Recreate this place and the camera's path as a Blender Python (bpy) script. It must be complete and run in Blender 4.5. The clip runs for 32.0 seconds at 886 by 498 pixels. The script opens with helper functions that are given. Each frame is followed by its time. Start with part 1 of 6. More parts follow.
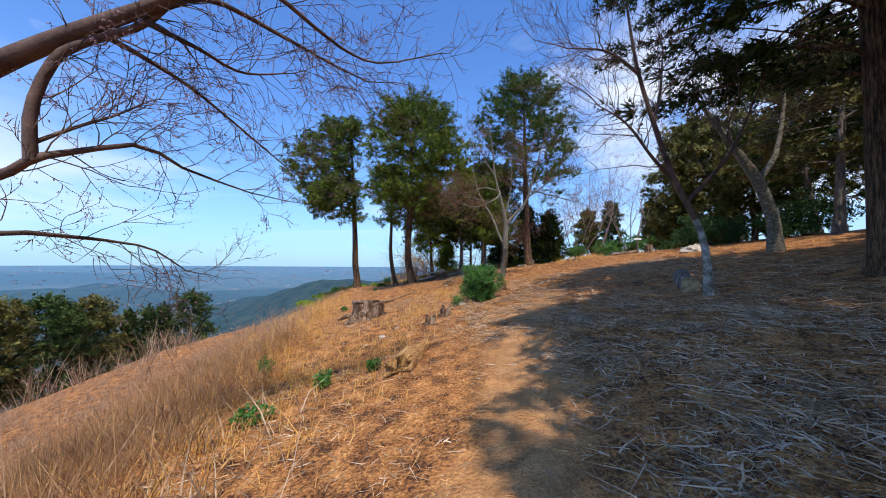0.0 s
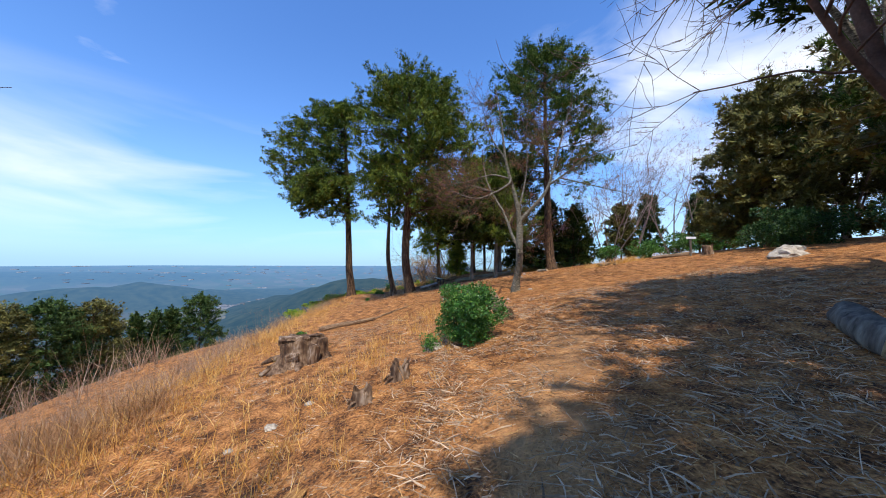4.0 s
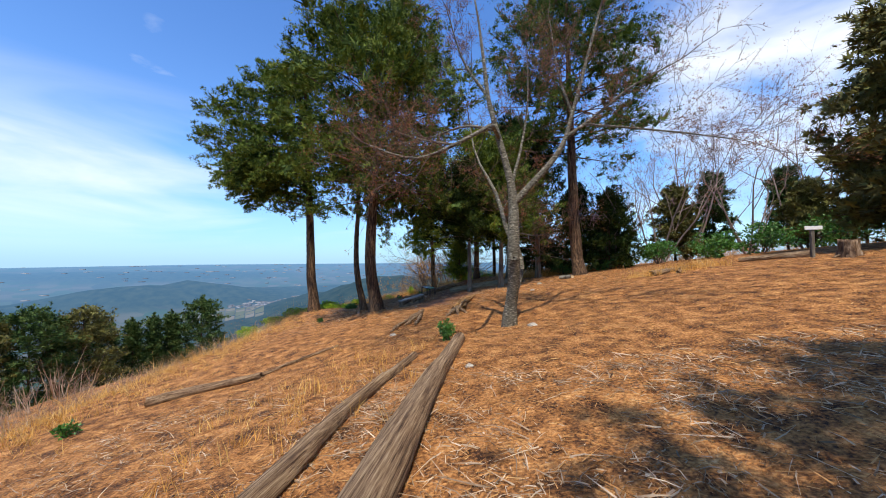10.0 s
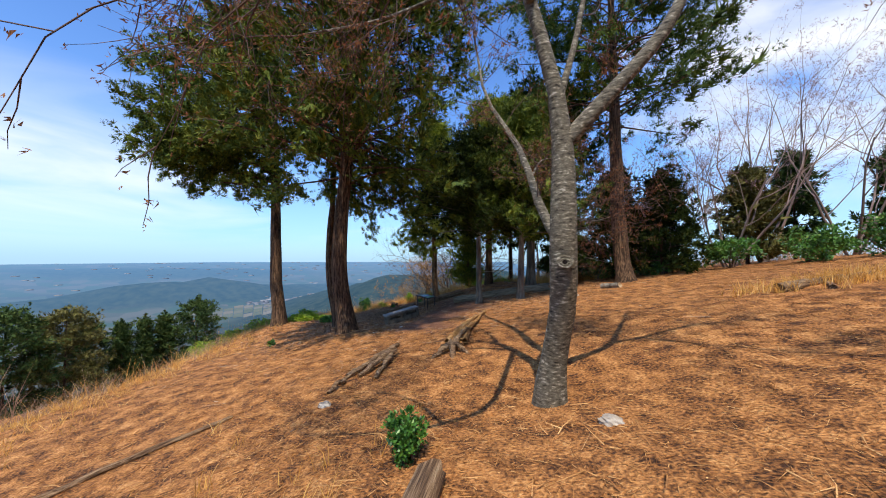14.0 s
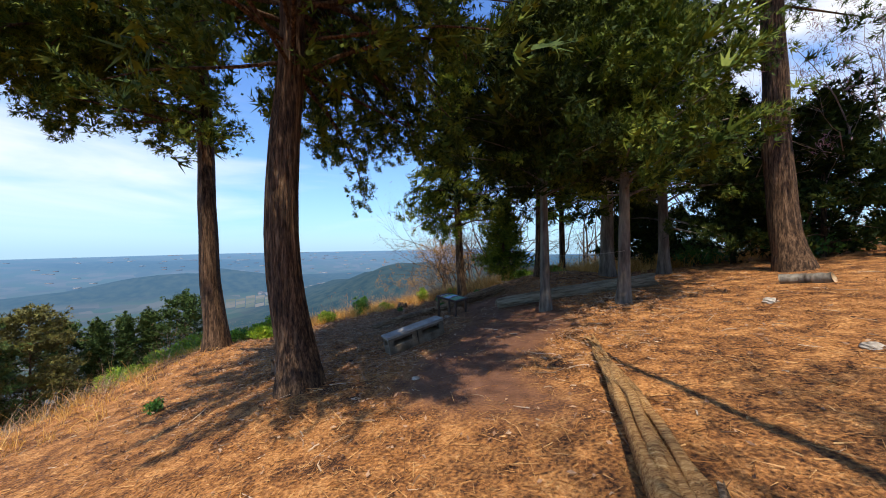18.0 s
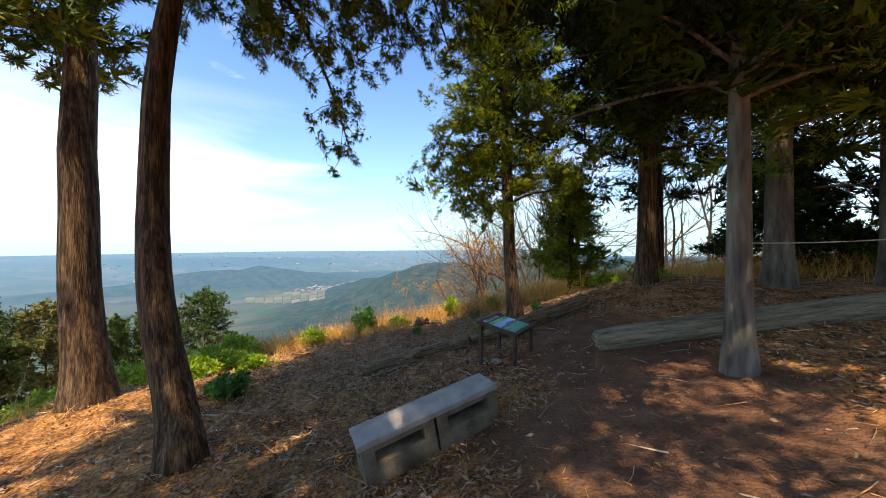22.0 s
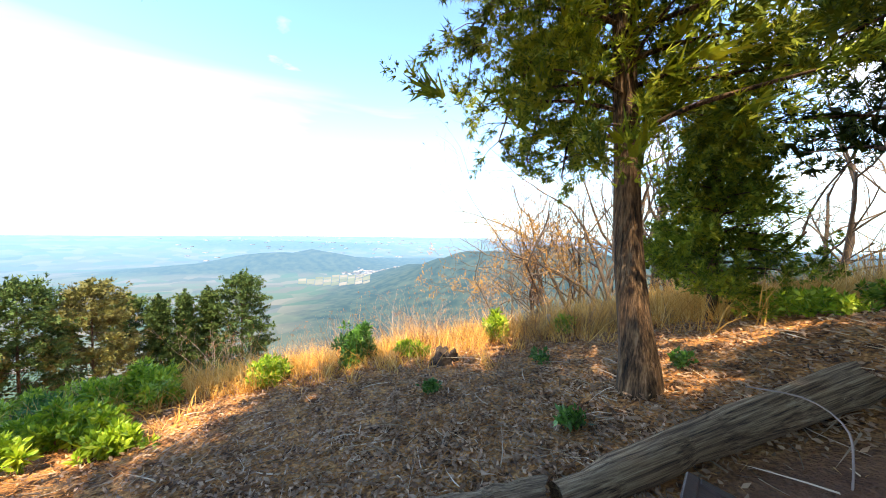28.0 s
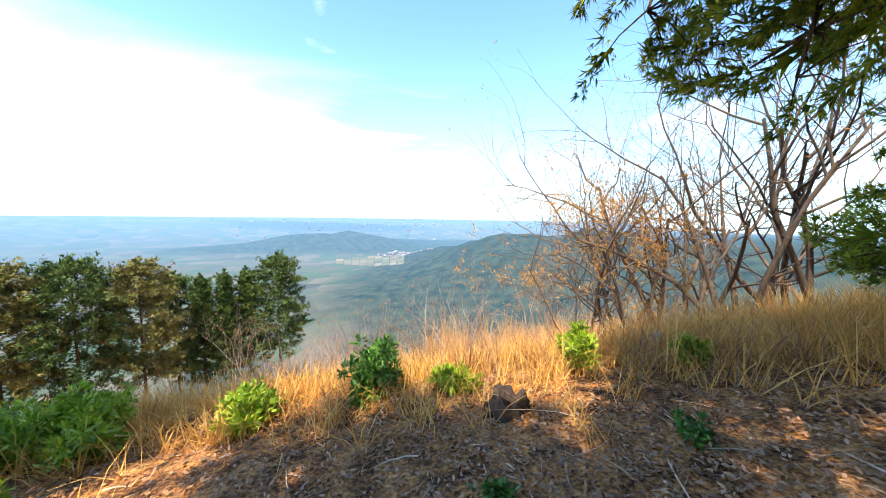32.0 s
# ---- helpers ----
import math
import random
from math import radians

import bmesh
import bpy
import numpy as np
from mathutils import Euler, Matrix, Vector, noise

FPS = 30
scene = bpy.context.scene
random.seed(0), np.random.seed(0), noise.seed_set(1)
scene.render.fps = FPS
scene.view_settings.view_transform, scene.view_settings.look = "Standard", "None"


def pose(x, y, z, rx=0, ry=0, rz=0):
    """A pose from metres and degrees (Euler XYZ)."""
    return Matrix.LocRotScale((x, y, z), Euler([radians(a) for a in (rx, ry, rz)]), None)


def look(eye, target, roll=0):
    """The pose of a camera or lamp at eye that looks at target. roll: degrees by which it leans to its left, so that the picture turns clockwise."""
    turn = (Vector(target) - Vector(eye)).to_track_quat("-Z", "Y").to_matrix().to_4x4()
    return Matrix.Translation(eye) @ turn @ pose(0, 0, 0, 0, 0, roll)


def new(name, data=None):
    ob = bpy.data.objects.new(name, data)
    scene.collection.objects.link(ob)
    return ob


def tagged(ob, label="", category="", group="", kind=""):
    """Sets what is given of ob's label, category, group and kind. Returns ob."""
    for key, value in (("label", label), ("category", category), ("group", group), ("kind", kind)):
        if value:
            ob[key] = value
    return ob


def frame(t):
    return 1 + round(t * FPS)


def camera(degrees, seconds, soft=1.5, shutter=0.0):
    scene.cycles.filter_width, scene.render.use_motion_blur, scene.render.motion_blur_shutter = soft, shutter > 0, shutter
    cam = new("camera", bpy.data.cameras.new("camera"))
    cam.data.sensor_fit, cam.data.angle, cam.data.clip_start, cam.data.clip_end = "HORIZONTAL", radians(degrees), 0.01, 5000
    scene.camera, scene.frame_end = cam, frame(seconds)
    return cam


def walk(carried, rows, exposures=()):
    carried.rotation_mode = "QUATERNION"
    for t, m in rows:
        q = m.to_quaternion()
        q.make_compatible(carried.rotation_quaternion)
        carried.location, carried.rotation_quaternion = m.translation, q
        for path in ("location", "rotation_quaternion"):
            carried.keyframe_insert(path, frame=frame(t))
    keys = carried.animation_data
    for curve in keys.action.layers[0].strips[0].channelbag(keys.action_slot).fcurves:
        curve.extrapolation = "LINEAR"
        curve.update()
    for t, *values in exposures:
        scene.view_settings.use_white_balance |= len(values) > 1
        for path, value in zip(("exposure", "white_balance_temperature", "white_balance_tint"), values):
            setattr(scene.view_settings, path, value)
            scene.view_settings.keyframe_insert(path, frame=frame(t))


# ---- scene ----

cam = camera(106.1, 32.0, soft=1.0)
PATH = [
    (0, (-0.000, 0.000, 1.500), (0.000, 4.995, 1.730), 0.35),
    (0.5, (0.050, 0.562, 1.574), (0.014, 5.556, 1.797), 0.33),
    (1, (0.205, 1.103, 1.563), (0.129, 6.097, 1.780), 0.29),
    (1.5, (0.418, 1.676, 1.632), (0.299, 6.670, 1.851), 0.15),
    (2, (0.530, 2.223, 1.730), (0.368, 7.216, 1.946), -0.01),
    (2.5, (0.734, 2.665, 1.754), (0.525, 7.656, 1.965), 0.01),
    (3, (0.911, 2.987, 1.831), (0.653, 7.976, 2.051), 0.21),
    (3.5, (1.016, 3.438, 1.860), (0.718, 8.425, 2.079), 0.38),
    (5.5, (1.527, 5.454, 2.189), (1.102, 10.433, 2.361), -0.96),
    (6, (1.685, 5.914, 2.225), (1.224, 10.890, 2.392), -1.05),
    (6.5, (1.817, 6.412, 2.280), (1.317, 11.384, 2.440), -1.01),
    (7, (2.012, 6.976, 2.346), (1.467, 11.943, 2.504), -0.96),
    (7.5, (2.291, 7.523, 2.350), (1.708, 12.486, 2.504), -0.94),
    (8, (2.503, 8.047, 2.335), (1.888, 13.007, 2.487), -0.85),
    (8.5, (2.646, 8.596, 2.391), (1.993, 13.551, 2.540), -0.72),
    (9, (2.776, 9.066, 2.347), (2.096, 14.017, 2.497), -0.58),
    (9.5, (2.910, 9.557, 2.361), (2.200, 14.504, 2.524), -0.49),
    (10, (2.998, 10.149, 2.376), (2.248, 15.090, 2.537), -0.51),
    (10.5, (3.093, 10.693, 2.378), (2.316, 15.629, 2.541), -0.48),
    (11, (3.153, 11.307, 2.435), (2.352, 16.239, 2.607), -0.29),
    (11.5, (3.093, 11.890, 2.461), (2.262, 16.818, 2.639), -0.09),
    (12, (3.080, 12.399, 2.447), (2.225, 17.322, 2.624), 0.02),
    (12.5, (3.102, 12.971, 2.454), (2.224, 17.890, 2.630), 0.12),
    (13, (3.050, 13.462, 2.425), (2.136, 18.375, 2.601), 0.35),
    (13.5, (2.981, 14.002, 2.433), (2.040, 18.909, 2.606), 0.28),
    (15.5, (2.339, 16.720, 2.497), (1.349, 21.621, 2.504), -1.65),
    (16, (2.076, 17.403, 2.463), (1.080, 22.303, 2.451), -1.75),
    (16.5, (1.772, 18.070, 2.403), (0.767, 22.968, 2.394), -1.51),
    (17, (1.486, 18.823, 2.338), (0.478, 23.720, 2.319), -1.21),
    (17.5, (1.197, 19.538, 2.262), (0.167, 24.431, 2.233), -1.00),
    (18, (0.968, 20.246, 2.201), (-0.105, 25.129, 2.166), -1.10),
    (18.5, (0.848, 20.908, 2.150), (-0.283, 25.778, 2.117), -1.11),
    (19, (0.624, 21.486, 2.085), (-0.558, 26.344, 2.062), -0.88),
    (19.5, (0.487, 22.051, 2.044), (-0.758, 26.893, 2.027), -0.75),
    (20, (0.365, 22.594, 2.037), (-0.936, 27.422, 2.029), -0.48),
    (20.5, (0.173, 23.091, 2.001), (-1.189, 27.902, 2.000), -0.32),
    (21, (0.009, 23.599, 1.965), (-1.392, 28.399, 1.955), -0.41),
    (21.5, (-0.121, 24.094, 1.943), (-1.562, 28.882, 1.935), -0.55),
    (22, (-0.248, 24.555, 1.916), (-1.752, 29.324, 1.889), -0.55),
    (22.5, (-0.335, 24.997, 1.878), (-1.892, 29.748, 1.831), -0.42),
    (23, (-0.418, 25.414, 1.871), (-2.033, 30.146, 1.807), -0.47),
    (23.5, (-0.544, 25.823, 1.832), (-2.217, 30.534, 1.761), -0.37),
    (24, (-0.620, 26.227, 1.787), (-2.357, 30.915, 1.704), -0.49),
    (24.5, (-0.689, 26.605, 1.773), (-2.481, 31.271, 1.687), -0.53),
    (26.5, (-0.953, 27.516, 1.916), (-2.904, 32.117, 1.746), -0.15),
    (27, (-1.045, 27.771, 1.895), (-3.034, 32.355, 1.715), 0.02),
    (27.5, (-1.231, 28.085, 1.845), (-3.263, 32.650, 1.663), 0.33),
    (28, (-1.452, 28.429, 1.826), (-3.546, 32.964, 1.615), 0.62),
    (28.5, (-1.594, 28.737, 1.816), (-3.739, 33.247, 1.586), 0.74),
    (29, (-1.767, 29.014, 1.786), (-3.965, 33.498, 1.536), 0.94),
    (29.5, (-1.951, 29.269, 1.752), (-4.202, 33.726, 1.491), 1.07),
    (30, (-2.078, 29.508, 1.742), (-4.383, 33.936, 1.451), 1.15),
    (30.5, (-2.281, 29.718, 1.654), (-4.635, 34.119, 1.348), 1.14),
    (31, (-2.464, 29.888, 1.652), (-4.861, 34.262, 1.309), 1.16),
    (31.5, (-2.566, 30.104, 1.691), (-5.018, 34.442, 1.290), 0.98),
    (32, (-2.657, 30.232, 1.739), (-5.178, 34.524, 1.257), 0.82),
]

walk(cam, [(t, look(eye, target, roll)) for t, eye, target, roll in PATH],
     exposures=[(0, 0.35, 6550, 12), (9, 0.38, 6750, 9), (15, 0.38, 6900, 12), (19, 0.45, 7300, 12), (21, 0.7, 8900, 8), (23, 1.35, 8900, 11),
                (26, 2.0, 9000, 10), (29, 2.0, 8700, 10), (32, 1.65, 7900, 10)])

# ---- world, sun ----
SUN_EL, SUN_DIR = radians(63), (0.08, -1.0)  # the sun stands behind the walker
world = bpy.data.worlds.new("world")
scene.world = world
world.use_nodes = True
wn, wl = world.node_tree.nodes, world.node_tree.links
wn.clear()
w_out, w_bg = wn.new("ShaderNodeOutputWorld"), wn.new("ShaderNodeBackground")
sky = wn.new("ShaderNodeTexSky")
sky.sky_type, sky.sun_disc = "NISHITA", False
sky.sun_elevation, sky.sun_rotation = SUN_EL, math.atan2(SUN_DIR[0], SUN_DIR[1])
sky.altitude, sky.air_density, sky.dust_density, sky.ozone_density = 300, 1.0, 0.6, 2.2
w_co = wn.new("ShaderNodeTexCoord")
w_sep = wn.new("ShaderNodeSeparateXYZ")
wl.new(w_co.outputs["Generated"], w_sep.inputs[0])


def wmath(op, a, b=None, clamp=False):
    n = wn.new("ShaderNodeMath")
    n.operation, n.use_clamp = op, clamp
    for i, v in enumerate((a, b)):
        if v is None:
            continue
        if isinstance(v, (int, float)):
            n.inputs[i].default_value = v
        else:
            wl.new(v, n.inputs[i])
    return n.outputs[0]


def wnoise(scale, sx, sy, sz, detail, dist=0.4):
    m = wn.new("ShaderNodeMapping")
    m.inputs["Scale"].default_value = (sx, sy, sz)
    wl.new(w_co.outputs["Generated"], m.inputs[0])
    n = wn.new("ShaderNodeTexNoise")
    n.inputs["Scale"].default_value, n.inputs["Detail"].default_value = scale, detail
    n.inputs["Distortion"].default_value = dist
    wl.new(m.outputs[0], n.inputs["Vector"])
    return n.outputs[0]


# sky: deep blue above, pale haze low down, a white bank in the west and broken cloud in the east
up, east, north = w_sep.outputs[2], w_sep.outputs[0], w_sep.outputs[1]
puffs = wnoise(3.0, 1, 1, 2.2, 8, 0.6)
streak = wnoise(1.5, 1, 1, 6.0, 6, 0.8)
west = wmath("MULTIPLY", wmath("MAXIMUM", wmath("MULTIPLY", east, -1.0), 0.0), 1.0)
low = wmath("SUBTRACT", 1.0, wmath("MULTIPLY", wmath("ABSOLUTE", wmath("SUBTRACT", up, 0.17)), 4.6), True)
bank = wmath("MULTIPLY", wmath("SUBTRACT", wmath("ADD", wmath("MULTIPLY", west, 0.62), wmath("MULTIPLY", streak, 0.75)), 0.74), 3.6, True)
bank = wmath("MULTIPLY", bank, low)
mid = wmath("SUBTRACT", 1.0, wmath("MULTIPLY", wmath("ABSOLUTE", wmath("SUBTRACT", up, 0.33)), 2.6), True)
broken = wmath("MULTIPLY", wmath("SUBTRACT", wmath("ADD", wmath("MULTIPLY", wmath("MAXIMUM", east, 0.0), 0.5), puffs), 0.66), 4.0, True)
broken = wmath("MULTIPLY", broken, mid)
wisp = wmath("MULTIPLY", wmath("MULTIPLY", wmath("SUBTRACT", streak, 0.56), 4.0, True), wmath("SUBTRACT", 1.0, wmath("MULTIPLY", wmath("ABSOLUTE", wmath("SUBTRACT", up, 0.13)), 12.0), True))
cloud = wmath("MAXIMUM", wmath("MAXIMUM", bank, broken), wmath("MULTIPLY", wisp, 0.7))
cloud = wmath("MULTIPLY", cloud, wmath("MULTIPLY", wmath("SUBTRACT", up, 0.01), 9.0, True))
haze = wmath("POWER", wmath("SUBTRACT", 1.0, wmath("ABSOLUTE", up), True), 5.0)
deep = wn.new("ShaderNodeMix")
deep.data_type, deep.blend_type = "RGBA", "MULTIPLY"
deep.inputs[0].default_value = 1.0
wl.new(sky.outputs[0], deep.inputs[6])
deep.inputs[7].default_value = (0.62, 1.0, 1.5, 1)
mixh = wn.new("ShaderNodeMix")
mixh.data_type = "RGBA"
wl.new(wmath("MULTIPLY", haze, 0.8), mixh.inputs[0])
wl.new(deep.outputs[2], mixh.inputs[6])
mixh.inputs[7].default_value = (2.6, 4.3, 5.9, 1)
mixc = wn.new("ShaderNodeMix")
mixc.data_type = "RGBA"
wl.new(cloud, mixc.inputs[0])
wl.new(mixh.outputs[2], mixc.inputs[6])
mixc.inputs[7].default_value = (6.6, 6.9, 7.2, 1)
wl.new(mixc.outputs[2], w_bg.inputs[0])
w_bg.inputs[1].default_value = 0.14
wl.new(w_bg.outputs[0], w_out.inputs[0])

lamp = bpy.data.lights.new("sun", "SUN")
lamp.energy, lamp.angle, lamp.color = 4.0, radians(0.6), (1.0, 0.93, 0.82)
sun = new("sun", lamp)
sun.matrix_world = look((0, 0, 60), (0 - SUN_DIR[0], 0 - SUN_DIR[1], 60 - math.hypot(*SUN_DIR) * math.tan(SUN_EL)))

# ---- helpers ----
R = np.random.RandomState(7)


def tree_of(mat):
    return mat.node_tree.nodes, mat.node_tree.links


def material(name, colors, scale=4.0, rough=0.8, bump=0.3, bump_scale=30.0, stretch=(1, 1, 1), island=0.0, spec=0.3,
             metal=0.0, detail=6.0, object_random=0.0, distance=0.02, translucent=0.0, fine_w=0.45):
    """A two-scale noise material: colours along a ramp, fine grain in the bump, and chance per island or object."""
    m = bpy.data.materials.new(name)
    m.use_nodes = True
    n, l = tree_of(m)
    b = n["Principled BSDF"]
    co = n.new("ShaderNodeTexCoord")
    mp = n.new("ShaderNodeMapping")
    mp.inputs["Scale"].default_value = stretch
    l.new(co.outputs["Object"], mp.inputs[0])
    big = n.new("ShaderNodeTexNoise")
    big.inputs["Scale"].default_value, big.inputs["Detail"].default_value = scale, detail
    fine = n.new("ShaderNodeTexNoise")
    fine.inputs["Scale"].default_value, fine.inputs["Detail"].default_value = bump_scale, 4.0
    for t in (big, fine):
        l.new(mp.outputs[0], t.inputs["Vector"])
    add = n.new("ShaderNodeMath")
    add.operation = "MULTIPLY_ADD"
    l.new(fine.outputs[0], add.inputs[0])
    add.inputs[1].default_value = fine_w
    l.new(big.outputs[0], add.inputs[2])
    fac = add.outputs[0]
    if island or object_random:
        src = n.new("ShaderNodeNewGeometry").outputs["Random Per Island"] if island else n.new("ShaderNodeObjectInfo").outputs["Random"]
        ad = n.new("ShaderNodeMath")
        ad.operation = "MULTIPLY_ADD"
        l.new(src, ad.inputs[0])
        ad.inputs[1].default_value = island or object_random
        l.new(fac, ad.inputs[2])
        fac = ad.outputs[0]
    lo = 0.275 + 0.5 * fine_w
    hi = lo + 0.28 + 0.38 * fine_w + (island or object_random)
    mr = n.new("ShaderNodeMapRange")
    mr.inputs["From Min"].default_value, mr.inputs["From Max"].default_value = lo, hi
    l.new(fac, mr.inputs[0])
    ramp = n.new("ShaderNodeValToRGB")
    while len(ramp.color_ramp.elements) < len(colors):
        ramp.color_ramp.elements.new(0.5)
    for i, c in enumerate(colors):
        ramp.color_ramp.elements[i].position = i / (len(colors) - 1)
        ramp.color_ramp.elements[i].color = (*c, 1)
    l.new(mr.outputs[0], ramp.inputs[0])
    l.new(ramp.outputs[0], b.inputs["Base Color"])
    b.inputs["Roughness"].default_value = rough
    b.inputs["Specular IOR Level"].default_value = spec
    b.inputs["Metallic"].default_value = metal
    if bump:
        bp = n.new("ShaderNodeBump")
        bp.inputs["Strength"].default_value, bp.inputs["Distance"].default_value = bump, distance
        l.new(fine.outputs[0], bp.inputs["Height"])
        l.new(bp.outputs[0], b.inputs["Normal"])
    if translucent:
        tr = n.new("ShaderNodeBsdfTranslucent")
        l.new(ramp.outputs[0], tr.inputs[0])
        mx = n.new("ShaderNodeMixShader")
        mx.inputs[0].default_value = translucent
        l.new(b.outputs[0], mx.inputs[1])
        l.new(tr.outputs[0], mx.inputs[2])
        l.new(mx.outputs[0], n["Material Output"].inputs[0])
    return m


def mesh_of(name, verts, faces, mat=None, smooth=False):
    """A mesh from arrays: verts (n,3); faces (m,k), all of one corner count, or a list of such arrays."""
    verts = np.asarray(verts, np.float32)
    groups = faces if isinstance(faces, list) else [faces]
    groups = [np.asarray(g, np.int32) for g in groups if len(g)]
    me = bpy.data.meshes.new(name)
    me.vertices.add(len(verts))
    me.vertices.foreach_set("co", verts.ravel())
    me.loops.add(sum(g.size for g in groups))
    me.loops.foreach_set("vertex_index", np.concatenate([g.ravel() for g in groups]))
    count = sum(len(g) for g in groups)
    me.polygons.add(count)
    sizes = np.concatenate([np.full(len(g), g.shape[1], np.int32) for g in groups])
    me.polygons.foreach_set("loop_start", np.r_[0, np.cumsum(sizes)[:-1]].astype(np.int32))
    if smooth:
        me.polygons.foreach_set("use_smooth", np.ones(count, bool))
    me.update(calc_edges=True)
    if mat:
        me.materials.append(mat)
    return me


def thing(name, x, y, z, label, category, group="", kind=""):
    ob = new(name)
    ob.location = (x, y, z)
    ob.empty_display_size = 0.1
    return tagged(ob, label, category, group, kind)


def part(name, me, parent, label="", kind=""):
    """Links a mesh, given in the thing's own space, under it."""
    ob = new(name, me)
    ob.parent = parent
    return tagged(ob, label, kind=kind)


def bm_mesh(name, bm, mat, smooth=False):
    me = bpy.data.meshes.new(name)
    bm.to_mesh(me)
    bm.free()
    me.materials.append(mat)
    if smooth:
        for p in me.polygons:
            p.use_smooth = True
    return me


def box(sx, sy, sz, bevel=0.0, m=None, seg=1):
    bm = bmesh.new()
    bmesh.ops.create_cube(bm, size=1, matrix=Matrix.Diagonal((sx, sy, sz, 1)))
    if bevel:
        bmesh.ops.bevel(bm, geom=bm.edges[:], offset=bevel, segments=seg, affect="EDGES")
    if m is not None:
        bmesh.ops.transform(bm, matrix=m, verts=bm.verts[:])
    return bm


# ---- the lie of the land ----
BUMPS = ((-2.4, 27.2, -0.25, 1.4), (-2.6, 17.4, -0.26, 2.2), (-0.8, 29.6, 0.06, 0.9), (2.2, 33.6, 0.3, 2.0), (1.8, 6.3, 0.22, 1.3),
         (-1.5, 7.0, -0.2, 1.2), (5.6, 7.6, -0.2, 1.6), (10.0, 23.4, 0.1, 1.5), (3.4, 19.2, -0.24, 1.2), (-7.2, 27.8, 0.4, 1.3), (-3.8, 26.9, 0.18, 0.9), (-2.2, 24.6, 0.14, 0.9), (1.9, 33.4, 0.32, 1.5))


def smooth_max0(d, k):
    return 0.5 * (d + np.sqrt(d * d + k * k)) - 0.5 * k * np.exp(-np.abs(d) / k)


def G(x, y, rough=True):
    """The ground's height."""
    x, y = np.asarray(x, float), np.asarray(y, float)
    u, v = np.clip(x, -14, 20) / 10, (np.clip(y, -4, 40) - 18) / 10
    z = 0.337 + 1.72 * u + 0.168 * v - 0.126 * u * u - 0.164 * u * v - 0.11 * v * v - 0.019 * v ** 3 + 0.015 * u * v * v
    for bx, by, h, s in BUMPS:
        z = z + h * np.exp(-((x - bx) ** 2 + (y - by) ** 2) / (2 * s * s))
    # the land falls away past the western and the northern edge, gently eastward
    west = np.interp(y, [-10, 4, 10, 18, 30, 60], [-3.4, -3.6, -5.0, -6.6, -8.8, -12]) - x
    north = (-0.567 * x + 0.824 * y) - 31.0
    dw, dn = smooth_max0(west, 1.2), smooth_max0(north, 1.5)
    far = np.minimum(dw, 260)
    z = z - 0.38 * far + 0.17 * np.minimum(dw, 12)
    z = z - np.where(x < 2, 1, np.exp(-np.maximum(x - 2, 0) / 14)) * 0.34 * np.minimum(dn, 330)
    z = z - 0.3 * np.minimum(smooth_max0(y - 41.0, 2.0), 250) * np.clip((x + 4) / 8, 0, 1)
    r = np.hypot(x, y - 20)
    z = z + np.where(r > 30, np.clip((x - 20) * 0.02, -0.0, 4), 0) - np.clip(r - 60, 0, 400) * 0.02 * (x > 0)
    if rough:
        near = np.exp(-np.maximum(r - 40, 0) / 30)
        z = z + near * 0.02 * (np.sin(2.3 * x + 1.3 * np.sin(1.9 * y)) * np.sin(2.1 * y + 0.7) + 0.6 * np.sin(5.1 * x + 2 * np.sin(4.3 * y)) * np.sin(4.7 * y))
    return z


def far_land(x, y):
    """The plain and the hills beyond the mountain's foot."""
    r = np.hypot(x, y)
    z = -232 + 195 * np.clip((r - 2500) / 1700, 0, 1) ** 1.3
    for cx, cy, h, a, b, turn in ((-1654, 1598, 100, 330, 150, 46), (-2000, 1250, 44, 420, 150, 52), (-1530, 2080, 36, 300, 120, 40), (-2700, 2300, 40, 700, 200, 40),
                                  (-640, 1330, 78, 330, 190, -30), (-200, 1150, 108, 360, 230, -35), (-820, 2500, 30, 500, 160, 15), (420, 1000, 120, 600, 300, 10)):
        c, s = math.cos(radians(turn)), math.sin(radians(turn))
        p, q = (x - cx) * c + (y - cy) * s, -(x - cx) * s + (y - cy) * c
        lump = 1 + 0.10 * np.sin(p / 70 + 2 * np.sin(q / 90)) + 0.06 * np.sin(p / 31 + q / 43)
        z = z + h * lump * np.exp(-(p / a) ** 2 / 2 - (q / b) ** 2 / 2)
    return z


def land(x, y):
    near, far = G(x, y), far_land(x, y)
    r = np.hypot(x, y - 20)
    k = np.clip((r - 120) / 260, 0, 1)
    k = k * k * (3 - 2 * k)
    lift = np.where(x > 0, np.clip(x / 300, 0, 1), 0)
    far = far * (1 - lift) + lift * (-30 - 0.02 * r)
    return np.maximum(near, -330) * (1 - k) + far * k


def gz(x, y):
    return float(G(x, y))


# ---- materials ----
M_GROUND = material("dry_litter", [(0.055, 0.022, 0.009), (0.24, 0.098, 0.030), (0.46, 0.20, 0.062), (0.64, 0.32, 0.11), (0.80, 0.50, 0.23)], 3.6, 0.95, 1.0, 30, detail=9, distance=0.06, fine_w=1.0)


